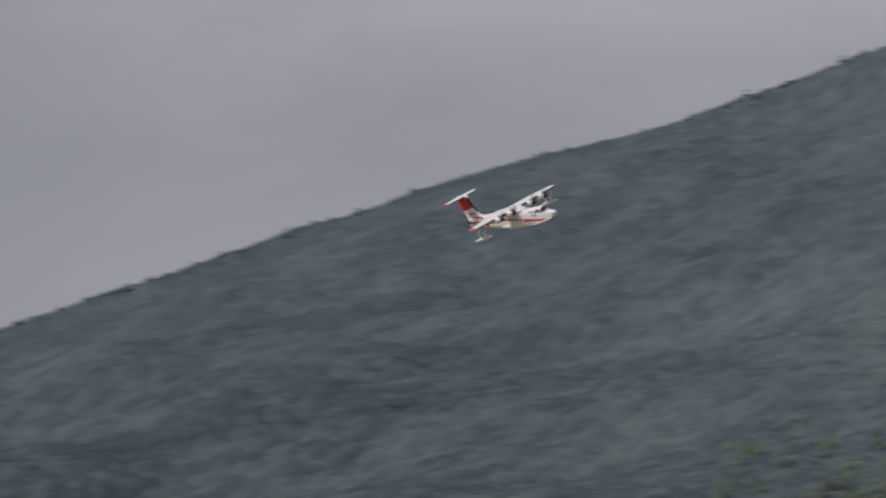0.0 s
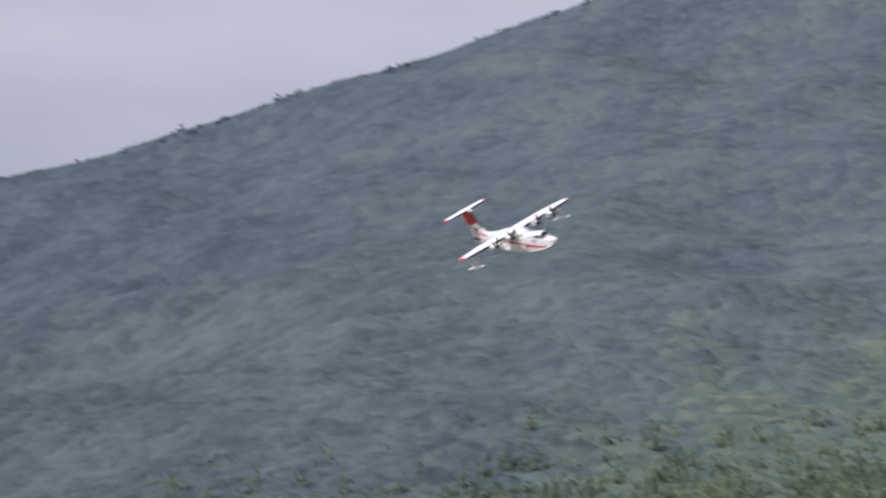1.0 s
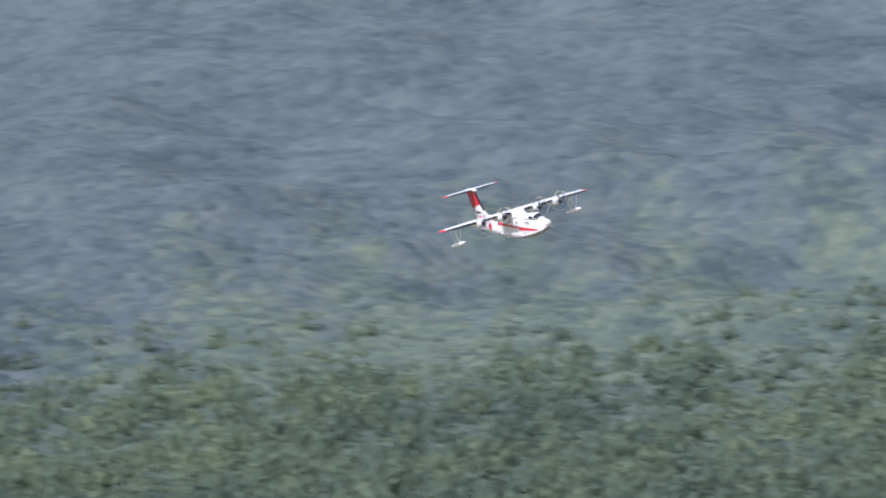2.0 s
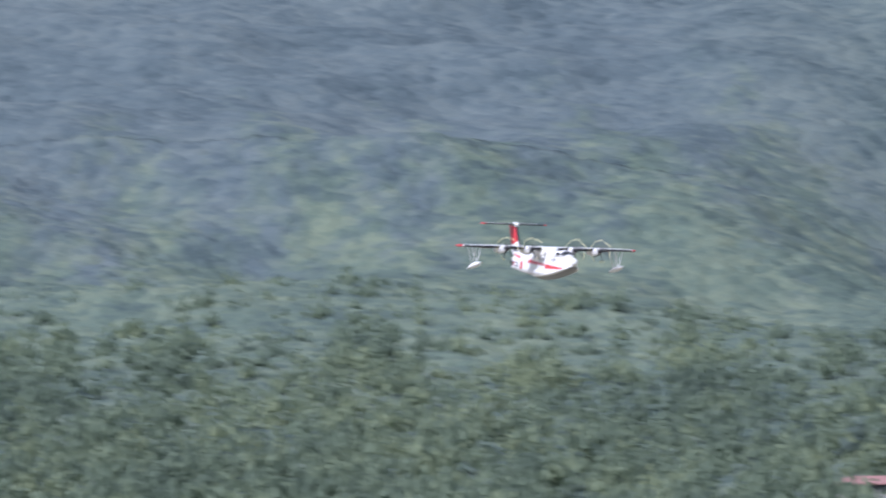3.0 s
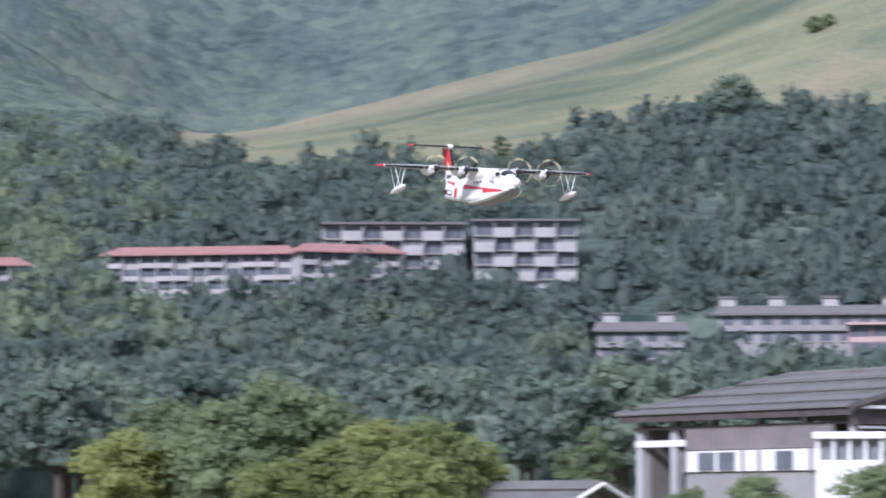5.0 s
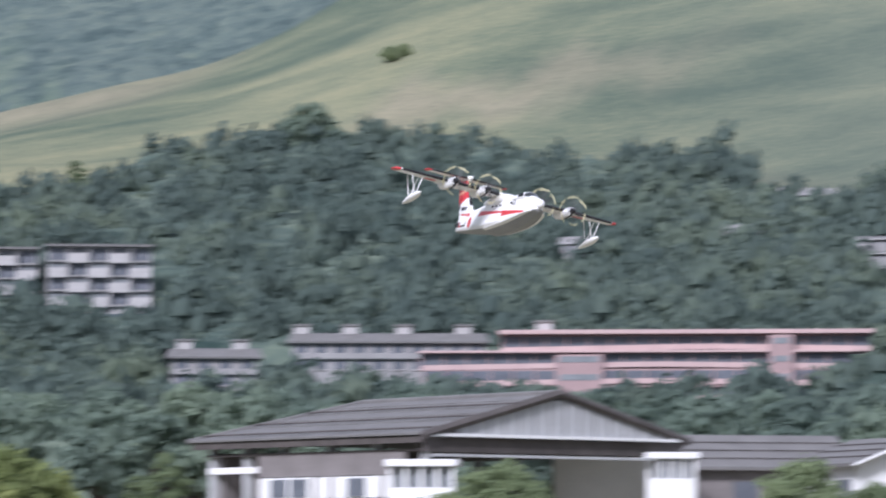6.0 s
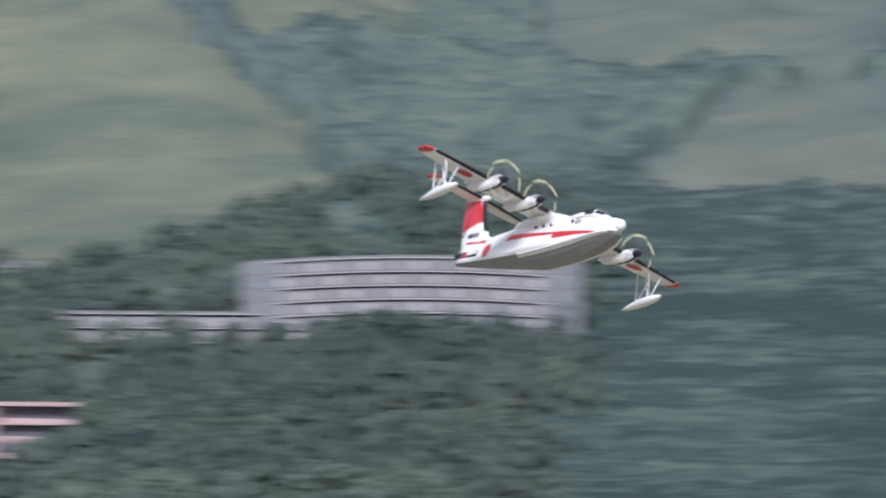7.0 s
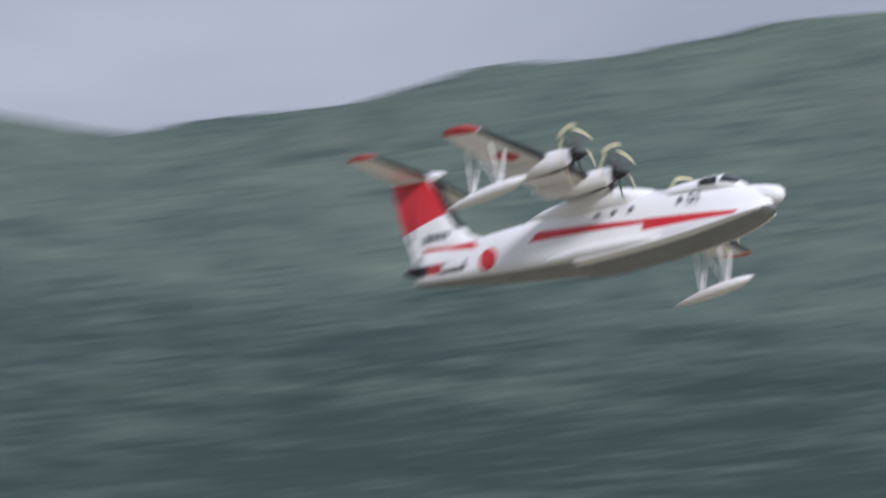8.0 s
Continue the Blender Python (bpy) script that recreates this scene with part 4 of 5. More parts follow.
def porch(m, w, label, top=4.0):
    """A small white framed booth with a flat roof."""
    b = thing("white_booth", m, label, "booth", "white booths by the hall")
    part("roof", boxes((-w / 2 - 0.2, w / 2 + 0.2, -0.2, 2.4, top, top + 0.3), bevel=0.03), MAT_BRIGHT, b)
    part("panel", boxes((-w / 2, w / 2, -0.12, 2.2, 0, top - 0.9)), MAT_BRIGHT, b)
    for i in range(5):
        x = -w / 2 + w * i / 4
        part("post", boxes((x - 0.07, x + 0.07, 0, 0.14, 0, top)), MAT_BRIGHT, b)
    part("glazing", boxes((-w / 2 + 0.1, w / 2 - 0.1, 0.3, 0.4, top - 0.9, top)), MAT_GLAZE, b)
    return b


def near_buildings():
    hall()
    porch(pose(8.9, 144.4, 0, 0, 0, -8), 2.7, "white framed booth with glazed top beside the hall", 4.8)
    porch(pose(21.1, 155.0, 0, 0, 0, 4), 2.2, "narrow white booth at the hall's open end", 5.4)
    small_house(pose(25.4, 160.5, 0, 0, 0, 10), 10, 6.0, 5.25, 1.35, MAT_DULL, MAT_SLATE, "low grey-roofed outbuilding with a white gable", MAT_BRIGHT, name="outbuilding")
    small_house(pose(29.2, 158.5, 0, 0, 0, -72), 5.0, 5.6, 5.3, 1.05, MAT_BRIGHT, MAT_SLATE, "white gabled outhouse with grey roof", MAT_BRIGHT, name="outhouse")
    small_house(pose(-5.5, 105.6, -0.1, 0, 0, -45), 6.4, 4.6, 1.6, 1.0, MAT_DULL, MAT_SLATE, "low shed with grey sheet roof behind trees", MAT_DULL, name="shed")
    small_house(facing(12.85, 142, 0, -8), 2.9, 2.4, 4.5, 0.75, MAT_CLAD, MAT_TEAL, "small hut with a pale turquoise roof", name="hut")


# ---- trees that stand apart ----
def crown_mesh(name, rs, n_clump, leaves, size, mat, tall=1.0):
    return mesh_from(name, *leafy_crown(rs, n_clump, leaves, size, tall, 0.6, 3), mat, smooth=False)


def tree_kind(mat, rs, tall=1.0, leaves=1600, size=0.075, clumps=16):
    crown = crown_mesh("crown", rs, clumps, leaves, size, mat, tall)
    bm = bmesh.new()
    rod(bm, (0, 0, -0.75), (0.03, 0.02, 0.35 * tall), 0.085, 0.05, 9)
    for i in range(6):
        a = 2.4 * i
        rod(bm, (0.02, 0.01, -0.05 + 0.07 * i), (0.5 * math.cos(a), 0.5 * math.sin(a), (0.3 + 0.12 * i) * tall), 0.035, 0.012, 6)
    me = bpy.data.meshes.new("trunk")
    bm.to_mesh(me)
    bm.free()
    me.materials.append(MAT_BARK)
    return crown, me


def plant_tree(kind, m, size, label, group):
    """One tree: trunk and crown, size is the crown's half width in metres."""
    t = thing("tree", m, label, "tree", group)
    for nm, me in (("crown", kind[0]), ("trunk", kind[1])):
        o = new(nm, me)
        o.parent = t
        o.matrix_local = Matrix.Translation((0, 0, 0.75 * size)) @ Matrix.Diagonal((size, size, size, 1))
    return t


def standing_trees():
    rs = np.random.RandomState(11)
    gold = [tree_kind(MAT_GOLD, rs, 1.0, 4600, 0.05, 26) for _ in range(3)]
    green = [tree_kind(MAT_TREE, rs, 1.05, 4200, 0.052, 24) for _ in range(3)]
    slim = tree_kind(MAT_TREE, rs, 2.4, 1800, 0.09, 18)
    rnd = random.Random(4)
    # bearing, distance, crown half width
    for i, (az, r, s) in enumerate([(-4.4, 108, 2.1), (-3.5, 107, 2.05), (-2.8, 109, 1.75), (-5.1, 106, 1.8), (-3.9, 104, 1.6), (-6.2, 104, 1.5), (-8.6, 112, 2.0)]):
        plant_tree(gold[i % 3], spot(az, r, -0.1, rnd.uniform(0, 360)), s, "leafy tree turning yellow at the field's edge", "yellowing trees")
    for i, (az, r, s) in enumerate([(-6.0, 113, 2.7), (-7.0, 110, 2.3), (-5.35, 115, 2.35), (-7.9, 114, 2.4)]):
        plant_tree(green[i % 3], spot(az, r, -0.1, rnd.uniform(0, 360)), s, "broad green tree at the field's edge", "field edge trees")
    for i, (az, r, s) in enumerate([(4.85, 132, 2.05), (3.9, 130, 1.5), (1.95, 128, 1.35), (0.85, 126, 1.15), (10.0, 138, 2.1), (11.2, 140, 1.7), (12.4, 132, 1.5), (13.9, 140, 2.1), (15.4, 146, 1.9), (9.1, 141, 1.4), (8.2, 142, 1.3)]):
        plant_tree(green[i % 3], spot(az, r, -0.1, rnd.uniform(0, 360)), s, "bushy green tree in front of the hall", "green trees")
    for az, r, s in ((-0.75, 190, 1.5), (-1.2, 196, 1.2), (-2.3, 938, 3.4), (-2.05, 932, 2.6)):
        plant_tree(slim, spot(az, r, -0.2, rnd.uniform(0, 360)), s, "tall slender dark green tree", "slender trees")
    # the wood's front rank, tree by tree
    dark = [tree_kind(MAT_MIDTREE, rs, 1.1, 680, 0.108, 14) for _ in range(6)]
    n = 0
    while n < 265:
        az, r = rnd.uniform(-14, 17), rnd.uniform(255, 420)
        if not free_of_things(np.array([az]), np.array([r]))[0]:
            continue
        plant_tree(dark[n % 6], spot(az, r, -0.3, rnd.uniform(0, 360)), rnd.uniform(3.0, 5.2), "dark green broad-crowned tree in the wood", "wood edge trees")
        n += 1
    for az, r, s in ((15.2, 781, 5.6), (15.75, 778, 6.4), (16.25, 776, 6.8), (16.8, 779, 6.5), (17.3, 782, 5.8), (17.9, 780, 5.2), (14.5, 779, 5.4), (13.7, 775, 5.0), (12.9, 772, 5.2)):
        plant_tree(dark[3], spot(az, r, -0.5, 40 * az), s, "dark green tree before the grey flats", "trees by the flats")
    for az, r, s in ((1.6, 1013, 8.2), (1.85, 1016, 6.6), (1.32, 1010, 6.2), (2.1, 1008, 5.2), (1.05, 1004, 5.0)):
        plant_tree(dark[1], spot(az, r, -0.5), s, "tall dark tree at the foot of the grass hill", "hill foot trees")
    for az, r, s in ((3.0, 1150, 3.6), (3.24, 1153, 3.0)):
        plant_tree(green[0], spot(az, r, -2.6), s, "lone bush on the grass hill", "hill bushes")


MAT_MIDTREE = foliage("wood_edge_leaves", (0.135, 0.182, 0.163), (0.2, 0.262, 0.212), (0.27, 0.335, 0.24), 0.8, island=False)

hotel()
clear(2.4, 3.2, 500, 612)
clear(0.0, 1.1, 480, 600)
terrace(facing(2.98, 585, 30.5), 33.5, (-15.2, -6.7, 2.6, 13.0), "long grey row house with white roof turrets in the wood")
terrace(facing(0.04, 580, 27.5), 15, (-5.2, 4.4), "short grey row house with two white roof turrets")
pink_hotel()
clear(17.0, 3.0, 788, 840)
clear(12.6, 2.0, 768, 840)
grey_block(facing(16.8, 815, 66.5), 82, 6, 3.35, "large grey slab of flats with long galleries above trees", bow=3.0)
grey_block(facing(12.55, 806, 66.6), 47, 2, 3.4, "low grey wing of flats with long galleries")
clear(10.1, 0.9, 938, 1000)
small_house(facing(10.1, 970, 96.5, 10), 15, 9, 4.0, 2.2, MAT_DULL, MAT_GREYWALL, "brown house with grey roof at the wood's upper edge", sink=6)
clear(9.0, 0.4, 838, 866)
small_house(facing(9.0, 850, 75.6, 12), 8, 7, 3.6, 1.8, MAT_GREYWALL, MAT_GREYWALL, "small pale house half hidden in the wood", sink=5)
clear(6.15, 0.35, 789, 814)
small_house(facing(6.15, 800, 68.9, -10), 6.5, 6, 3.2, 1.6, MAT_GREYWALL, MAT_GREYWALL, "small pale house half hidden in the wood", sink=5)
near_buildings()
standing_trees()
mountain_woods()
hill_woods()

# ---- the aircraft: a four-engined flying boat model, 3 m span; x forward, y to port, z up ----
def white_paint(name, stripes=None):
    k = Mat(name, rough=0.35, spec=0.5)
    p = k.coords("Object")
    grime = k.noise(p, 6.0, 4)
    base = k.ramp(grime, [(0.3, (0.86, 0.86, 0.85)), (0.7, (0.91, 0.91, 0.9))])
    if stripes:
        x, y, z = k.split(p)
        base = stripes(k, x, y, z, base)
    k.paint(base)
    k.bump(k.noise(p, 40, 2), 0.04, 0.002)
    return k.m


RED = (0.62, 0.03, 0.04)
BLACK = (0.018, 0.018, 0.022)


def hull_livery(k, x, y, z, base):
    """Red side stripe in two wedges, tail stripe, red disc and the black name plate aft."""
    off = z + x * 0.065 + 0.238
    fore = (off < 0.02) * ((off * -1.0) < (x * -0.075 + 0.078)) * (x > 0.36) * (x < 0.98)
    aft = (off < (x * -0.02 + 0.024)) * ((off * -1.0) < (x * -0.03 + 0.018)) * ((x - off * 0.9) > -0.44) * (x < 0.365)
    toff = z + (x + 1.2) * 0.1 + 0.135
    tail = (toff.absolute() < ((x + 1.3) * 0.045 + 0.008)) * (x > -1.27) * ((x + toff * 0.8) < -0.9)
    c = k.mix(fore.either(aft).either(tail), base, RED)
    dx, dz = x + 0.79, z + 0.284
    c = k.mix((dx * dx + dz * dz) < 0.005, c, RED)
    plate = (x < -0.97) * ((z + 0.272 + (x + 1.15) * 0.06).absolute() < 0.034)
    c = k.mix(plate, c, BLACK)
    c = k.mix(plate * (x < -1.17) * (x > -1.28), c, (0.4, 0.03, 0.035))
    return c


def fin_livery(k, x, y, z, base):
    red = (z > (x + 1.3) * 0.25 + 0.055) * ((x + z * 0.72) < -1.08)
    c = k.mix(red, base, RED)
    stripe = ((z + 0.135 + (x + 1.2) * 0.1).absolute() < 0.012) * (x > -1.34)
    return k.mix(stripe, c, RED)


def wing_livery(tip, disc_y, disc_x):
    def f(k, x, y, z, base):
        ay = y.absolute()
        c = base
        if disc_y:
            dx, dy = x - disc_x, ay - disc_y
            c = k.mix((dx * dx + dy * dy) < 0.0058, c, RED)
        return k.mix(ay > tip, c, RED)
    return f


MAT_WHITE = white_paint("white_gloss_paint")
MAT_HULL = white_paint("white_hull_paint", hull_livery)
MAT_FIN = white_paint("white_fin_paint", fin_livery)
MAT_WING = white_paint("white_wing_paint", wing_livery(1.42, 0.0, 0))
MAT_STAB = white_paint("white_tailplane_paint", wing_livery(0.5, 0, 0))
MAT_RED = mottled("red_paint", (0.52, 0.02, 0.03), (0.66, 0.035, 0.045), 9, 0.4, 0.05, 0.001)
MAT_BLACK = mottled("black_rubber", (0.014, 0.014, 0.016), (0.03, 0.03, 0.033), 20, 0.5, 0.1, 0.001)
MAT_BELLY = mottled("grey_hull_bottom", (0.25, 0.257, 0.265), (0.32, 0.327, 0.335), 7, 0.45, 0.05, 0.001)
MAT_GLASS = Mat("dark_canopy_glass", (0.02, 0.025, 0.03), 0.08, 0.0, 0.6).m
MAT_BLADE = mottled("dark_blade", (0.05, 0.05, 0.05), (0.09, 0.09, 0.09), 20, 0.5, 0.05, 0.001)
MAT_YELLOW = mottled("yellow_tip_paint", (0.82, 0.76, 0.42), (0.88, 0.82, 0.5), 20, 0.5, 0.05, 0.001)
MAT_INK = Mat("dark_lettering", (0.03, 0.03, 0.05), 0.6).m
MAT_PALE = Mat("white_lettering", (0.8, 0.8, 0.8), 0.5).m

# x, keel, chine height, chine half width, top, top half width
HULL = [(1.165, -0.262, -0.255, 0.012, -0.2, 0.012), (1.15, -0.285, -0.268, 0.05, -0.17, 0.045), (1.11, -0.31, -0.282, 0.085, -0.15, 0.072),
        (1.05, -0.335, -0.298, 0.112, -0.13, 0.092), (0.97, -0.37, -0.318, 0.135, -0.11, 0.112), (0.85, -0.41, -0.342, 0.153, -0.085, 0.135),
        (0.7, -0.447, -0.367, 0.164, -0.065, 0.15), (0.5, -0.477, -0.392, 0.17, -0.05, 0.157), (0.25, -0.497, -0.412, 0.172, -0.045, 0.16),
        (0.0, -0.505, -0.425, 0.17, -0.045, 0.16), (-0.1, -0.503, -0.427, 0.167, -0.05, 0.157), (-0.13, -0.472, -0.422, 0.162, -0.052, 0.155),
        (-0.35, -0.456, -0.413, 0.147, -0.065, 0.14), (-0.6, -0.436, -0.398, 0.122, -0.085, 0.118), (-0.85, -0.412, -0.38, 0.094, -0.105, 0.092),
        (-1.1, -0.385, -0.36, 0.066, -0.125, 0.064), (-1.3, -0.362, -0.343, 0.045, -0.14, 0.042), (-1.38, -0.352, -0.336, 0.034, -0.15, 0.03)]


def hull_ring(x, kz, cz, cw, tz, tw, upper=True):
    """Half ring of the white upper body, or of the grey planing bottom."""
    if not upper:
        kz = kz + 0.14 * (cz - kz)
        return [(x, 0, kz), (x, cw * 0.55, kz + (cz - kz) * 0.42), (x, cw, cz), (x, cw * 0.99, cz + 0.004), (x, 0, cz + 0.01), (x, -cw * 0.99, cz + 0.004), (x, -cw, cz), (x, -cw * 0.55, kz + (cz - kz) * 0.42)]
    side = []
    for i in range(9):
        a = math.pi / 2 * i / 8
        zz = cz + (tz - cz) * (math.sin(a) ** 0.85)
        w = tw * (math.cos(a) ** 0.62) if i < 8 else 0.0
        side.append((max(w, 0), zz))
    side[0] = (cw, cz)
    ring = [(x, w, z) for w, z in side] + [(x, -w, z) for w, z in side[-2::-1]]
    return ring + [(x, 0, cz - 0.002)]


def foil(chord, thick, lead, y, z, n=9, camber=0.02):
    """An aerofoil ring at span y; lead is the x of the leading edge."""
    up, lo = [], []
    for i in range(n):
        u = (1 - math.cos(math.pi * i / (n - 1))) / 2
        t = 5 * thick * (0.2969 * math.sqrt(u) - 0.126 * u - 0.3516 * u * u + 0.2843 * u ** 3 - 0.1015 * u ** 4)
        c = camber * 4 * u * (1 - u)
        up.append((lead - u * chord, y, z + (c + t) * chord))
        lo.append((lead - u * chord, y, z + (c - t) * chord))
    return up + lo[-2:0:-1]


def wing_z(y):
    return -0.012 + 0.012 * abs(y) / 1.5


# half span, leading edge, chord
WING = [(0.0, 0.16, 0.40), (0.9, 0.15, 0.37), (1.2, 0.125, 0.29), (1.42, 0.105, 0.235), (1.47, 0.092, 0.205), (1.5, 0.05, 0.11)]
STAB = [(0.0, -1.29, 0.28), (0.3, -1.325, 0.235), (0.5, -1.35, 0.19), (0.54, -1.36, 0.165), (0.56, -1.4, 0.1)]


def span(table, zf, thick, both=True):
    rows = [foil(c, thick * (0.5 if i == len(table) - 1 else 1), le, y, zf(y)) for i, (y, le, c) in enumerate(table)]
    if both:
        rows = [foil(c, thick * (0.5 if i == len(table) - 1 else 1), le, -y, zf(y)) for i, (y, le, c) in reversed(list(enumerate(table))) if y > 0] + rows
    return loft(rows)


def boot(table, zf, thick, s, y0, y1, depth=0.16):
    """Black strip round the leading edge from y0 to y1, a hair proud of the skin."""
    rows = []
    for i in range(9):
        y = y0 + (y1 - y0) * i / 8
        ys = [t[0] for t in table]
        le, c = np.interp(y, ys, [t[1] for t in table]), np.interp(y, ys, [t[2] for t in table])
        ring = foil(c, thick, le, s * y, zf(y), 17)
        n = 17
        top, low = ring[:n], [ring[0]] + ring[:n - 1:-1]
        keep = [p for p in top if le - p[0] < depth * c][::-1] + [p for p in low if le - p[0] < depth * c][1:]
        mid = (le - 0.3 * c, s * y, zf(y))
        rows.append([tuple(Vector(p) + (Vector(p) - Vector(mid)).normalized() * 0.003) for p in keep])
    bm = bmesh.new()
    vs = [[bm.verts.new(p) for p in r] for r in rows]
    for a, b in zip(vs, vs[1:]):
        for i in range(len(a) - 1):
            bm.faces.new([a[i], a[i + 1], b[i + 1], b[i]])
    bmesh.ops.recalc_face_normals(bm, faces=bm.faces)
    return bm


def round_body(stations, seg=16, squash=1.0, flat=0.0):
    """A turned body along x: stations of (x, radius, z offset)."""
    rings = []
    for x, r, z in stations:
        rings.append([(x, r * math.cos(6.2832 * j / seg), z + squash * r * math.sin(6.2832 * j / seg) * (1 if math.sin(6.2832 * j / seg) > 0 else 1 - flat)) for j in range(seg)])
    return loft(rings)


def flying_boat():
    a = thing("seaplane", pose(0, 0, 10), "white and red four-engined model flying boat with wing floats in flight", "aircraft")
    body = part("fuselage", loft([hull_ring(*s) for s in HULL]), MAT_HULL, a, "white hull with a red side stripe", smooth=True)
    part("planing_bottom", loft([hull_ring(*s, upper=False) for s in HULL]), MAT_BELLY, a, "grey stepped hull bottom", smooth=False)
    # radome over the bow
    part("radome", round_body([(1.222, 0.004, -0.195), (1.215, 0.03, -0.195), (1.19, 0.05, -0.194), (1.13, 0.062, -0.19), (1.03, 0.066, -0.178), (0.9, 0.05, -0.165)]), MAT_WHITE, a, smooth=True)
    # cockpit roof and glazing
    part("cockpit_roof", loft([[(x, w * c, -0.12 + h * max(s, 0) ** 0.8) for c, s in [(math.cos(math.pi * i / 10), math.sin(math.pi * i / 10)) for i in range(11)]]
                               for x, w, h in ((0.98, 0.06, 0.02), (0.9, 0.098, 0.075), (0.84, 0.112, 0.1), (0.74, 0.12, 0.103), (0.55, 0.12, 0.085), (0.35, 0.1, 0.06))]), MAT_WHITE, a, smooth=True)
    part("windscreen", loft([[(x, w * c, -0.12 + h * s ** 0.8) for c, s in [(math.cos(math.pi * i / 12), math.sin(math.pi * i / 12)) for i in range(1, 12)]]
                             for x, w, h in ((0.955, 0.078, 0.045), (0.9, 0.1025, 0.077), (0.86, 0.112, 0.094))], cap=False), MAT_GLASS, a, "dark windscreen", smooth=True)
    for s in (1, -1):
        bm = bmesh.new()
        for x in (0.815, 0.755):
            box(bm, x - 0.024, x + 0.024, s * 0.107, s * 0.121, -0.095, -0.06, bevel=0.004)
        part("cockpit_window", bm, MAT_GLASS, a)
        for x in (0.62, 0.28, 0.16, 0.04):
            bm = bmesh.new()
            bmesh.ops.create_cone(bm, cap_ends=True, segments=12, radius1=0.014, radius2=0.014, depth=0.012,
                                  matrix=Matrix.Translation((x, s * 0.151, -0.165)) @ Matrix.Rotation(math.pi / 2, 4, "X"))
            part("porthole", bm, MAT_GLASS, a)
        # spray bulge along the chine
        rings = []
        for i in range(13):
            u = i / 12
            k = math.sin(math.pi * u) ** 0.55
            x = 0.5 - 0.86 * u
            cw = np.interp(-x, [-t[0] for t in HULL], [t[3] for t in HULL])
            rings.append([(x, s * (cw - 0.02 + (0.02 + 0.034 * k) * max(math.cos(6.2832 * j / 14), -0.4)), -0.368 + (0.004 + 0.04 * k) * math.sin(6.2832 * j / 14) - 0.02 * u) for j in range(14)])
        part("sponson", loft(rings), MAT_WHITE, a, smooth=True)
    # wing with its saddle on the hull
    for s in (-1, 1):
        rings = [[(x, s * (cw - 0.006), cz + 0.016), (x, s * (cw + 0.013), cz + 0.002), (x, s * (cw + 0.011), cz - 0.006), (x, s * cw * 0.8, cz - 0.24 * (cz - kz) - 0.003)]
                 for x, kz, cz, cw, tz, tw in HULL[2:11]]
        part("spray_rail", loft(rings), MAT_WHITE, a, "white spray rail along the chine")
    wing = part("wing", span(WING, wing_z, 0.15), MAT_WING, a, "white wing with red tips", smooth=True)
    part("wing_fairing", loft([[(x, w * math.cos(6.2832 * j / 14), -0.075 + h * math.sin(6.2832 * j / 14)) for j in range(14)]
                               for x, w, h in ((0.42, 0.02, 0.02), (0.33, 0.1, 0.055), (0.2, 0.145, 0.085), (0.0, 0.155, 0.095), (-0.2, 0.14, 0.08), (-0.4, 0.1, 0.05), (-0.55, 0.03, 0.015))]), MAT_WHITE, a, smooth=True)
    for s in (1, -1):
        part("leading_edge_boot", boot(WING, wing_z, 0.15, s, 0.14, 1.41, 0.13), MAT_BLACK, wing, "black rubber leading edge", smooth=True)
        bm = bmesh.new()
        ring = [bm.verts.new((-0.01 + 0.078 * math.cos(6.2832 * i / 24), s * (1.0 + 0.078 * math.sin(6.2832 * i / 24)), 0)) for i in range(24)]
        bm.faces.new(ring)
        bmesh.ops.triangulate(bm, faces=bm.faces)
        bmesh.ops.subdivide_edges(bm, edges=bm.edges, cuts=2, use_grid_fill=True)
        for v in bm.verts:
            le, ch = np.interp(abs(v.co.y), [t[0] for t in WING], [t[1] for t in WING]), np.interp(abs(v.co.y), [t[0] for t in WING], [t[2] for t in WING])
            u = min(max((le - v.co.x) / ch, 0.01), 0.99)
            th = 5 * 0.15 * (0.2969 * math.sqrt(u) - 0.126 * u - 0.3516 * u * u + 0.2843 * u ** 3 - 0.1015 * u ** 4)
            v.co.z = wing_z(v.co.y) + (0.02 * 4 * u * (1 - u) - th) * ch - 0.004
        part("red_disc", bm, MAT_RED, wing, "painted red disc")
        part("flap", boxes((-0.235, -0.2, min(s * 0.2, s * 0.85), max(s * 0.2, s * 0.85), -0.018, -0.008), bevel=0.003), MAT_WHITE, wing)
        for y in (0.36, 0.78):
            n = part("nacelle", round_body([(0.3, 0.034, -0.02), (0.295, 0.045, -0.021), (0.25, 0.053, -0.026), (0.16, 0.057, -0.034), (0.0, 0.055, -0.044), (-0.16, 0.038, -0.04), (-0.27, 0.01, -0.025)], squash=1.15), MAT_WHITE, a, smooth=True)
            n.matrix_local = pose(0, s * y, 0)
            part("air_intake", round_body([(0.302, 0.01, -0.064), (0.298, 0.016, -0.064), (0.18, 0.02, -0.082), (-0.02, 0.012, -0.096), (-0.1, 0.004, -0.09)], 12), MAT_BLACK, n, smooth=True)
            pr = thing("propeller", pose(0.325, s * y, -0.02), "", "")
            pr.parent = a
            for key in list(pr.keys()):
                del pr[key]
            pr["label"] = "six-bladed propeller with yellow tips"
            PROPS.append(pr)
            part("spinner", round_body([(0.085, 0.002, 0), (0.06, 0.013, 0), (0.02, 0.029, 0), (-0.025, 0.036, 0)]), MAT_BLACK, pr, "pointed black spinner", smooth=True)
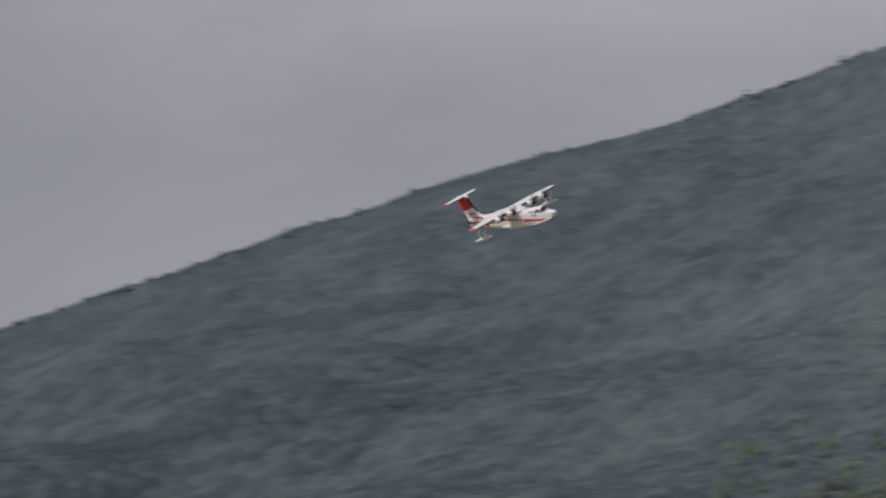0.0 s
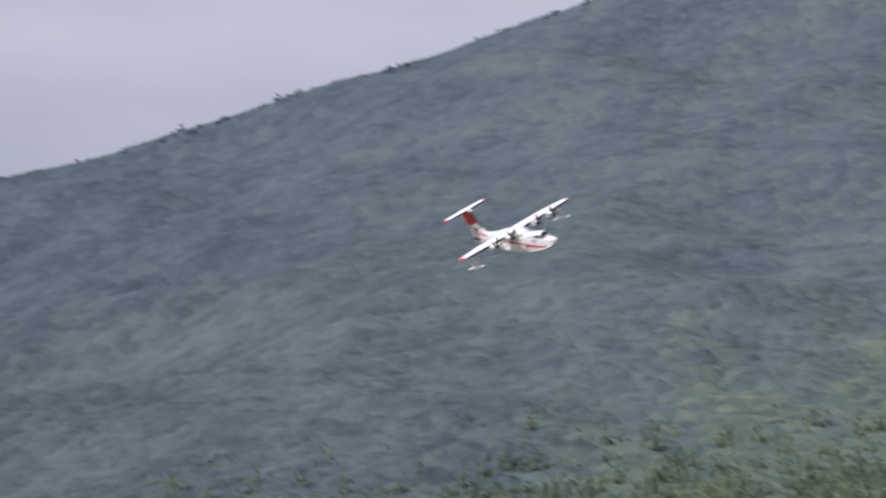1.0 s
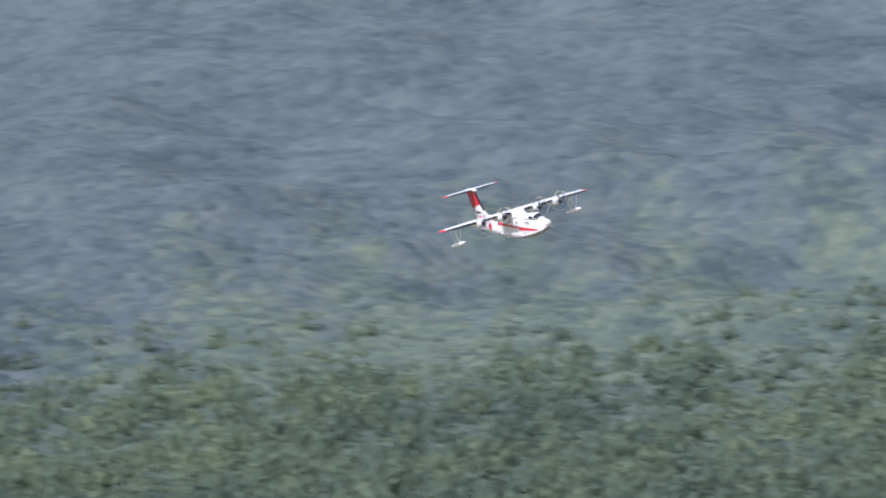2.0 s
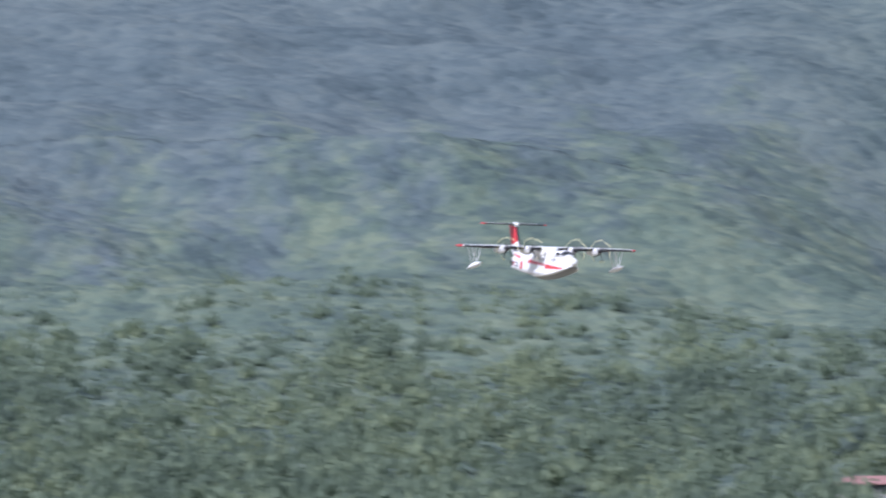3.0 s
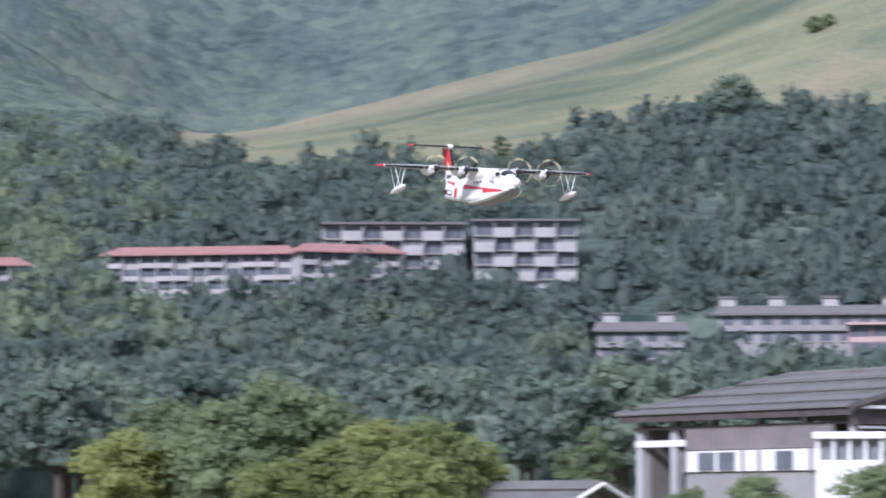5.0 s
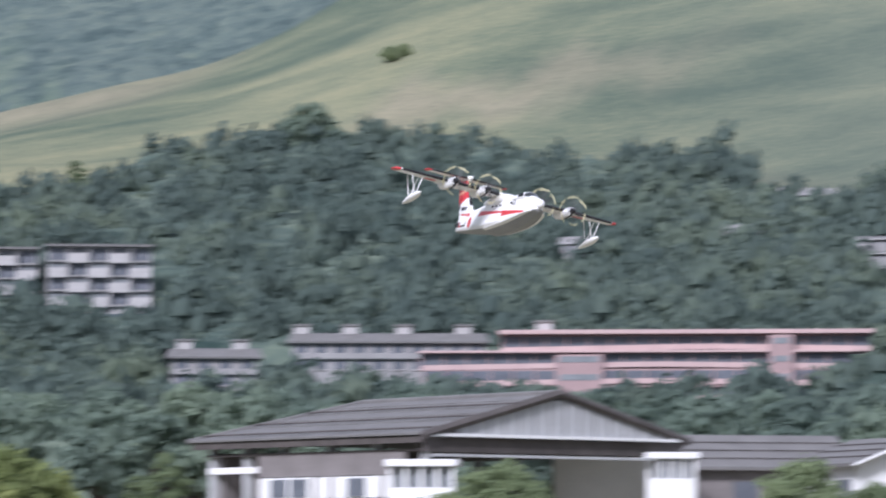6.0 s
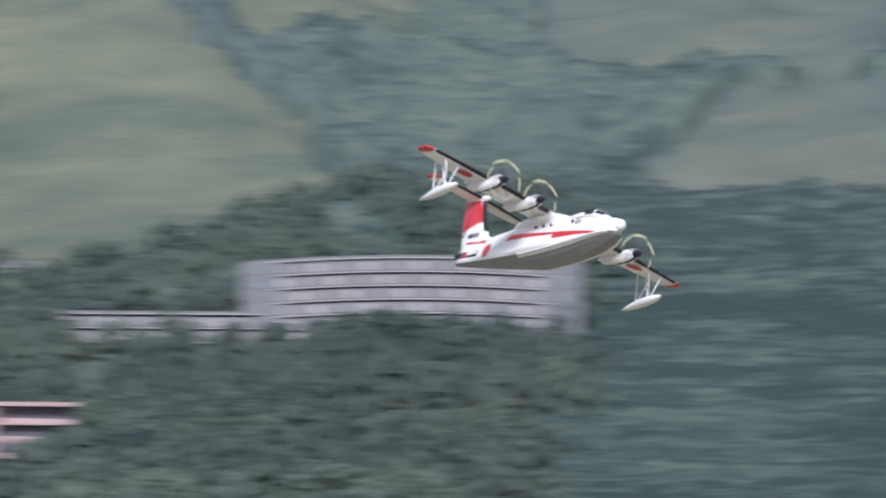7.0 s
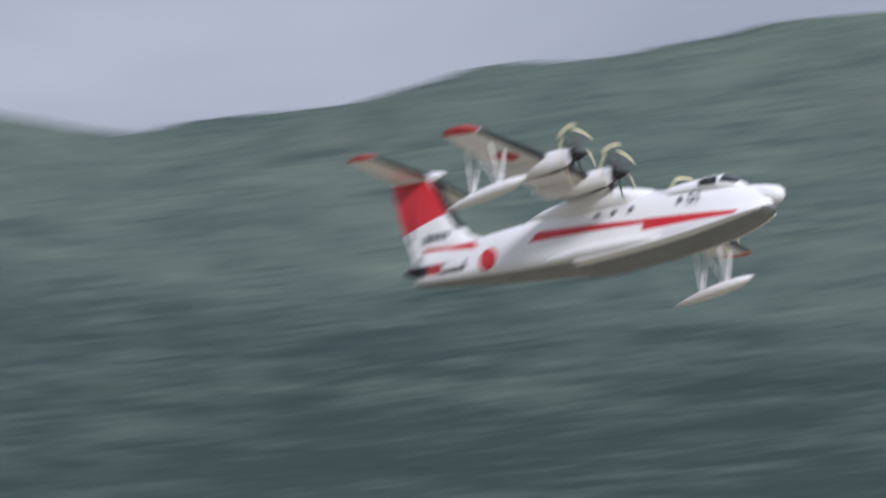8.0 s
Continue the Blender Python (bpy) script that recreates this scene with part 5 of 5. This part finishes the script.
            for i in range(6):
                w = Matrix.Rotation(i * math.pi / 3, 4, "X")
                for nm, r0, r1, m in (("blade", 0.03, 0.154, MAT_BLADE), ("blade_tip", 0.154, 0.182, MAT_YELLOW)):
                    bm = bmesh.new()
                    k = 0.014 if nm == "blade" else 0.024
                    box(bm, -0.003, 0.003, -k, k, r0, r1, bevel=0.0015)
                    for v in bm.verts:
                        tw = radians(60 - 35 * v.co.z / 0.19)
                        v.co = Vector((v.co.x * math.cos(tw) + v.co.y * math.sin(tw), v.co.y * math.cos(tw), v.co.z))
                    bm.transform(w)
                    part(nm, bm, m, pr)
        # float on its struts
        fy = 1.19
        fl = part("wing_float", round_body([(0.275, 0.004, -0.246), (0.255, 0.022, -0.255), (0.18, 0.042, -0.272), (0.05, 0.05, -0.294), (-0.08, 0.044, -0.316), (-0.2, 0.026, -0.338), (-0.29, 0.004, -0.352)], squash=0.8, flat=0.1), MAT_WHITE, a, "white streamlined wing float", smooth=True)
        fl.matrix_local = pose(0, s * fy, 0)
        for x0, x1, dy in ((0.1, 0.07, 0.07), (0.1, 0.07, -0.07), (-0.09, -0.1, 0.07), (-0.09, -0.1, -0.07), (0.09, -0.08, 0.005)):
            bm = bmesh.new()
            rod(bm, (x1, s * dy, -0.025), (x0, 0, -0.296 + 0.17 * x0), 0.006, 0.005)
            part("strut", bm, MAT_WHITE, fl)
    # tail
    fin = part("fin", loft([[(le - c * u, w * t, z) for u, t in ((0, 0), (0.06, 0.5), (0.3, 1), (0.65, 0.7), (1, 0.04), (0.65, -0.7), (0.3, -1), (0.06, -0.5))]
                            for z, le, c, w in ((-0.3, -0.95, 0.45, 0.03), (-0.13, -0.85, 0.58, 0.03), (-0.07, -1.0, 0.46, 0.027), (0.1, -1.13, 0.4, 0.025), (0.3, -1.24, 0.355, 0.02), (0.35, -1.26, 0.34, 0.018))]), MAT_FIN, a, "white fin with a red upper rudder", smooth=False)
    part("leading_edge_boot", loft([[(le + 0.003, 0, z), (le - 0.02, 0.0135, z), (le - 0.045, 0.018, z), (le - 0.045, -0.018, z), (le - 0.02, -0.0135, z)] for z, le in ((-0.02, -1.04), (0.1, -1.128), (0.32, -1.247))]), MAT_BLACK, fin)
    part("rudder_line", boxes((-1.435, -1.431, -0.0165, 0.0165, -0.05, 0.31)), MAT_INK, fin)
    tail = part("tailplane", span(STAB, lambda y: 0.352, 0.11), MAT_STAB, a, "white tailplane with red tips", smooth=True)
    for s in (1, -1):
        part("leading_edge_boot", boot(STAB, lambda y: 0.352, 0.11, s, 0.03, 0.5, 0.16), MAT_BLACK, tail, smooth=True)
    part("tail_bullet", round_body([(-1.2, 0.003, 0.352), (-1.23, 0.022, 0.352), (-1.33, 0.032, 0.352), (-1.48, 0.026, 0.352), (-1.6, 0.004, 0.352)]), MAT_WHITE, a, smooth=True)
    # number by the cockpit, pale bars on the name plate, dark bars under the rudder
    for s in (1, -1):
        cu = bpy.data.curves.new("nose_number", "FONT")
        cu.body, cu.size, cu.align_x, cu.align_y, cu.extrude = "01", 0.095, "CENTER", "CENTER", 0.001
        tmp = bpy.data.objects.new("nose_number", cu)
        me = bpy.data.meshes.new_from_object(tmp)
        bpy.data.objects.remove(tmp)
        me.materials.append(MAT_INK)
        num = new("nose_number", me)
        num.parent = a
        num.matrix_local = pose(0.72, s * 0.1525, -0.17, 90 - 6 * 1, 0, 180 if s > 0 else 0)
        num["label"] = "dark number 01"
        for i in range(4):
            part("name_bar", boxes((-1.14 + 0.04 * i, -1.115 + 0.04 * i, s * 0.066, s * (0.081 + 0.004 * i), -0.292, -0.252)), MAT_PALE, a)
        for i in range(4):
            part("serial_bar", boxes((-1.32 + 0.05 * i, -1.29 + 0.05 * i, s * 0.02, s * 0.0275, -0.075, -0.03)), MAT_INK, fin)
    part("tail_cone", round_body([(-1.34, 0.02, -0.255), (-1.4, 0.034, -0.25), (-1.46, 0.024, -0.243), (-1.49, 0.004, -0.24)]), MAT_BLACK, a, smooth=True)
    return a


PROPS = []
seaplane = flying_boat()


def motions():
    walk(seaplane, [(t, pose(x, y, z, rx, ry, rz)) for t, x, y, z, rx, ry, rz in FLIGHT])
    for k, pr in enumerate(PROPS):
        at = pr.location.copy()
        walk(pr, [(i / 30, pose(*at, 88 * i + 13 * k)) for i in range(241)])


motions()
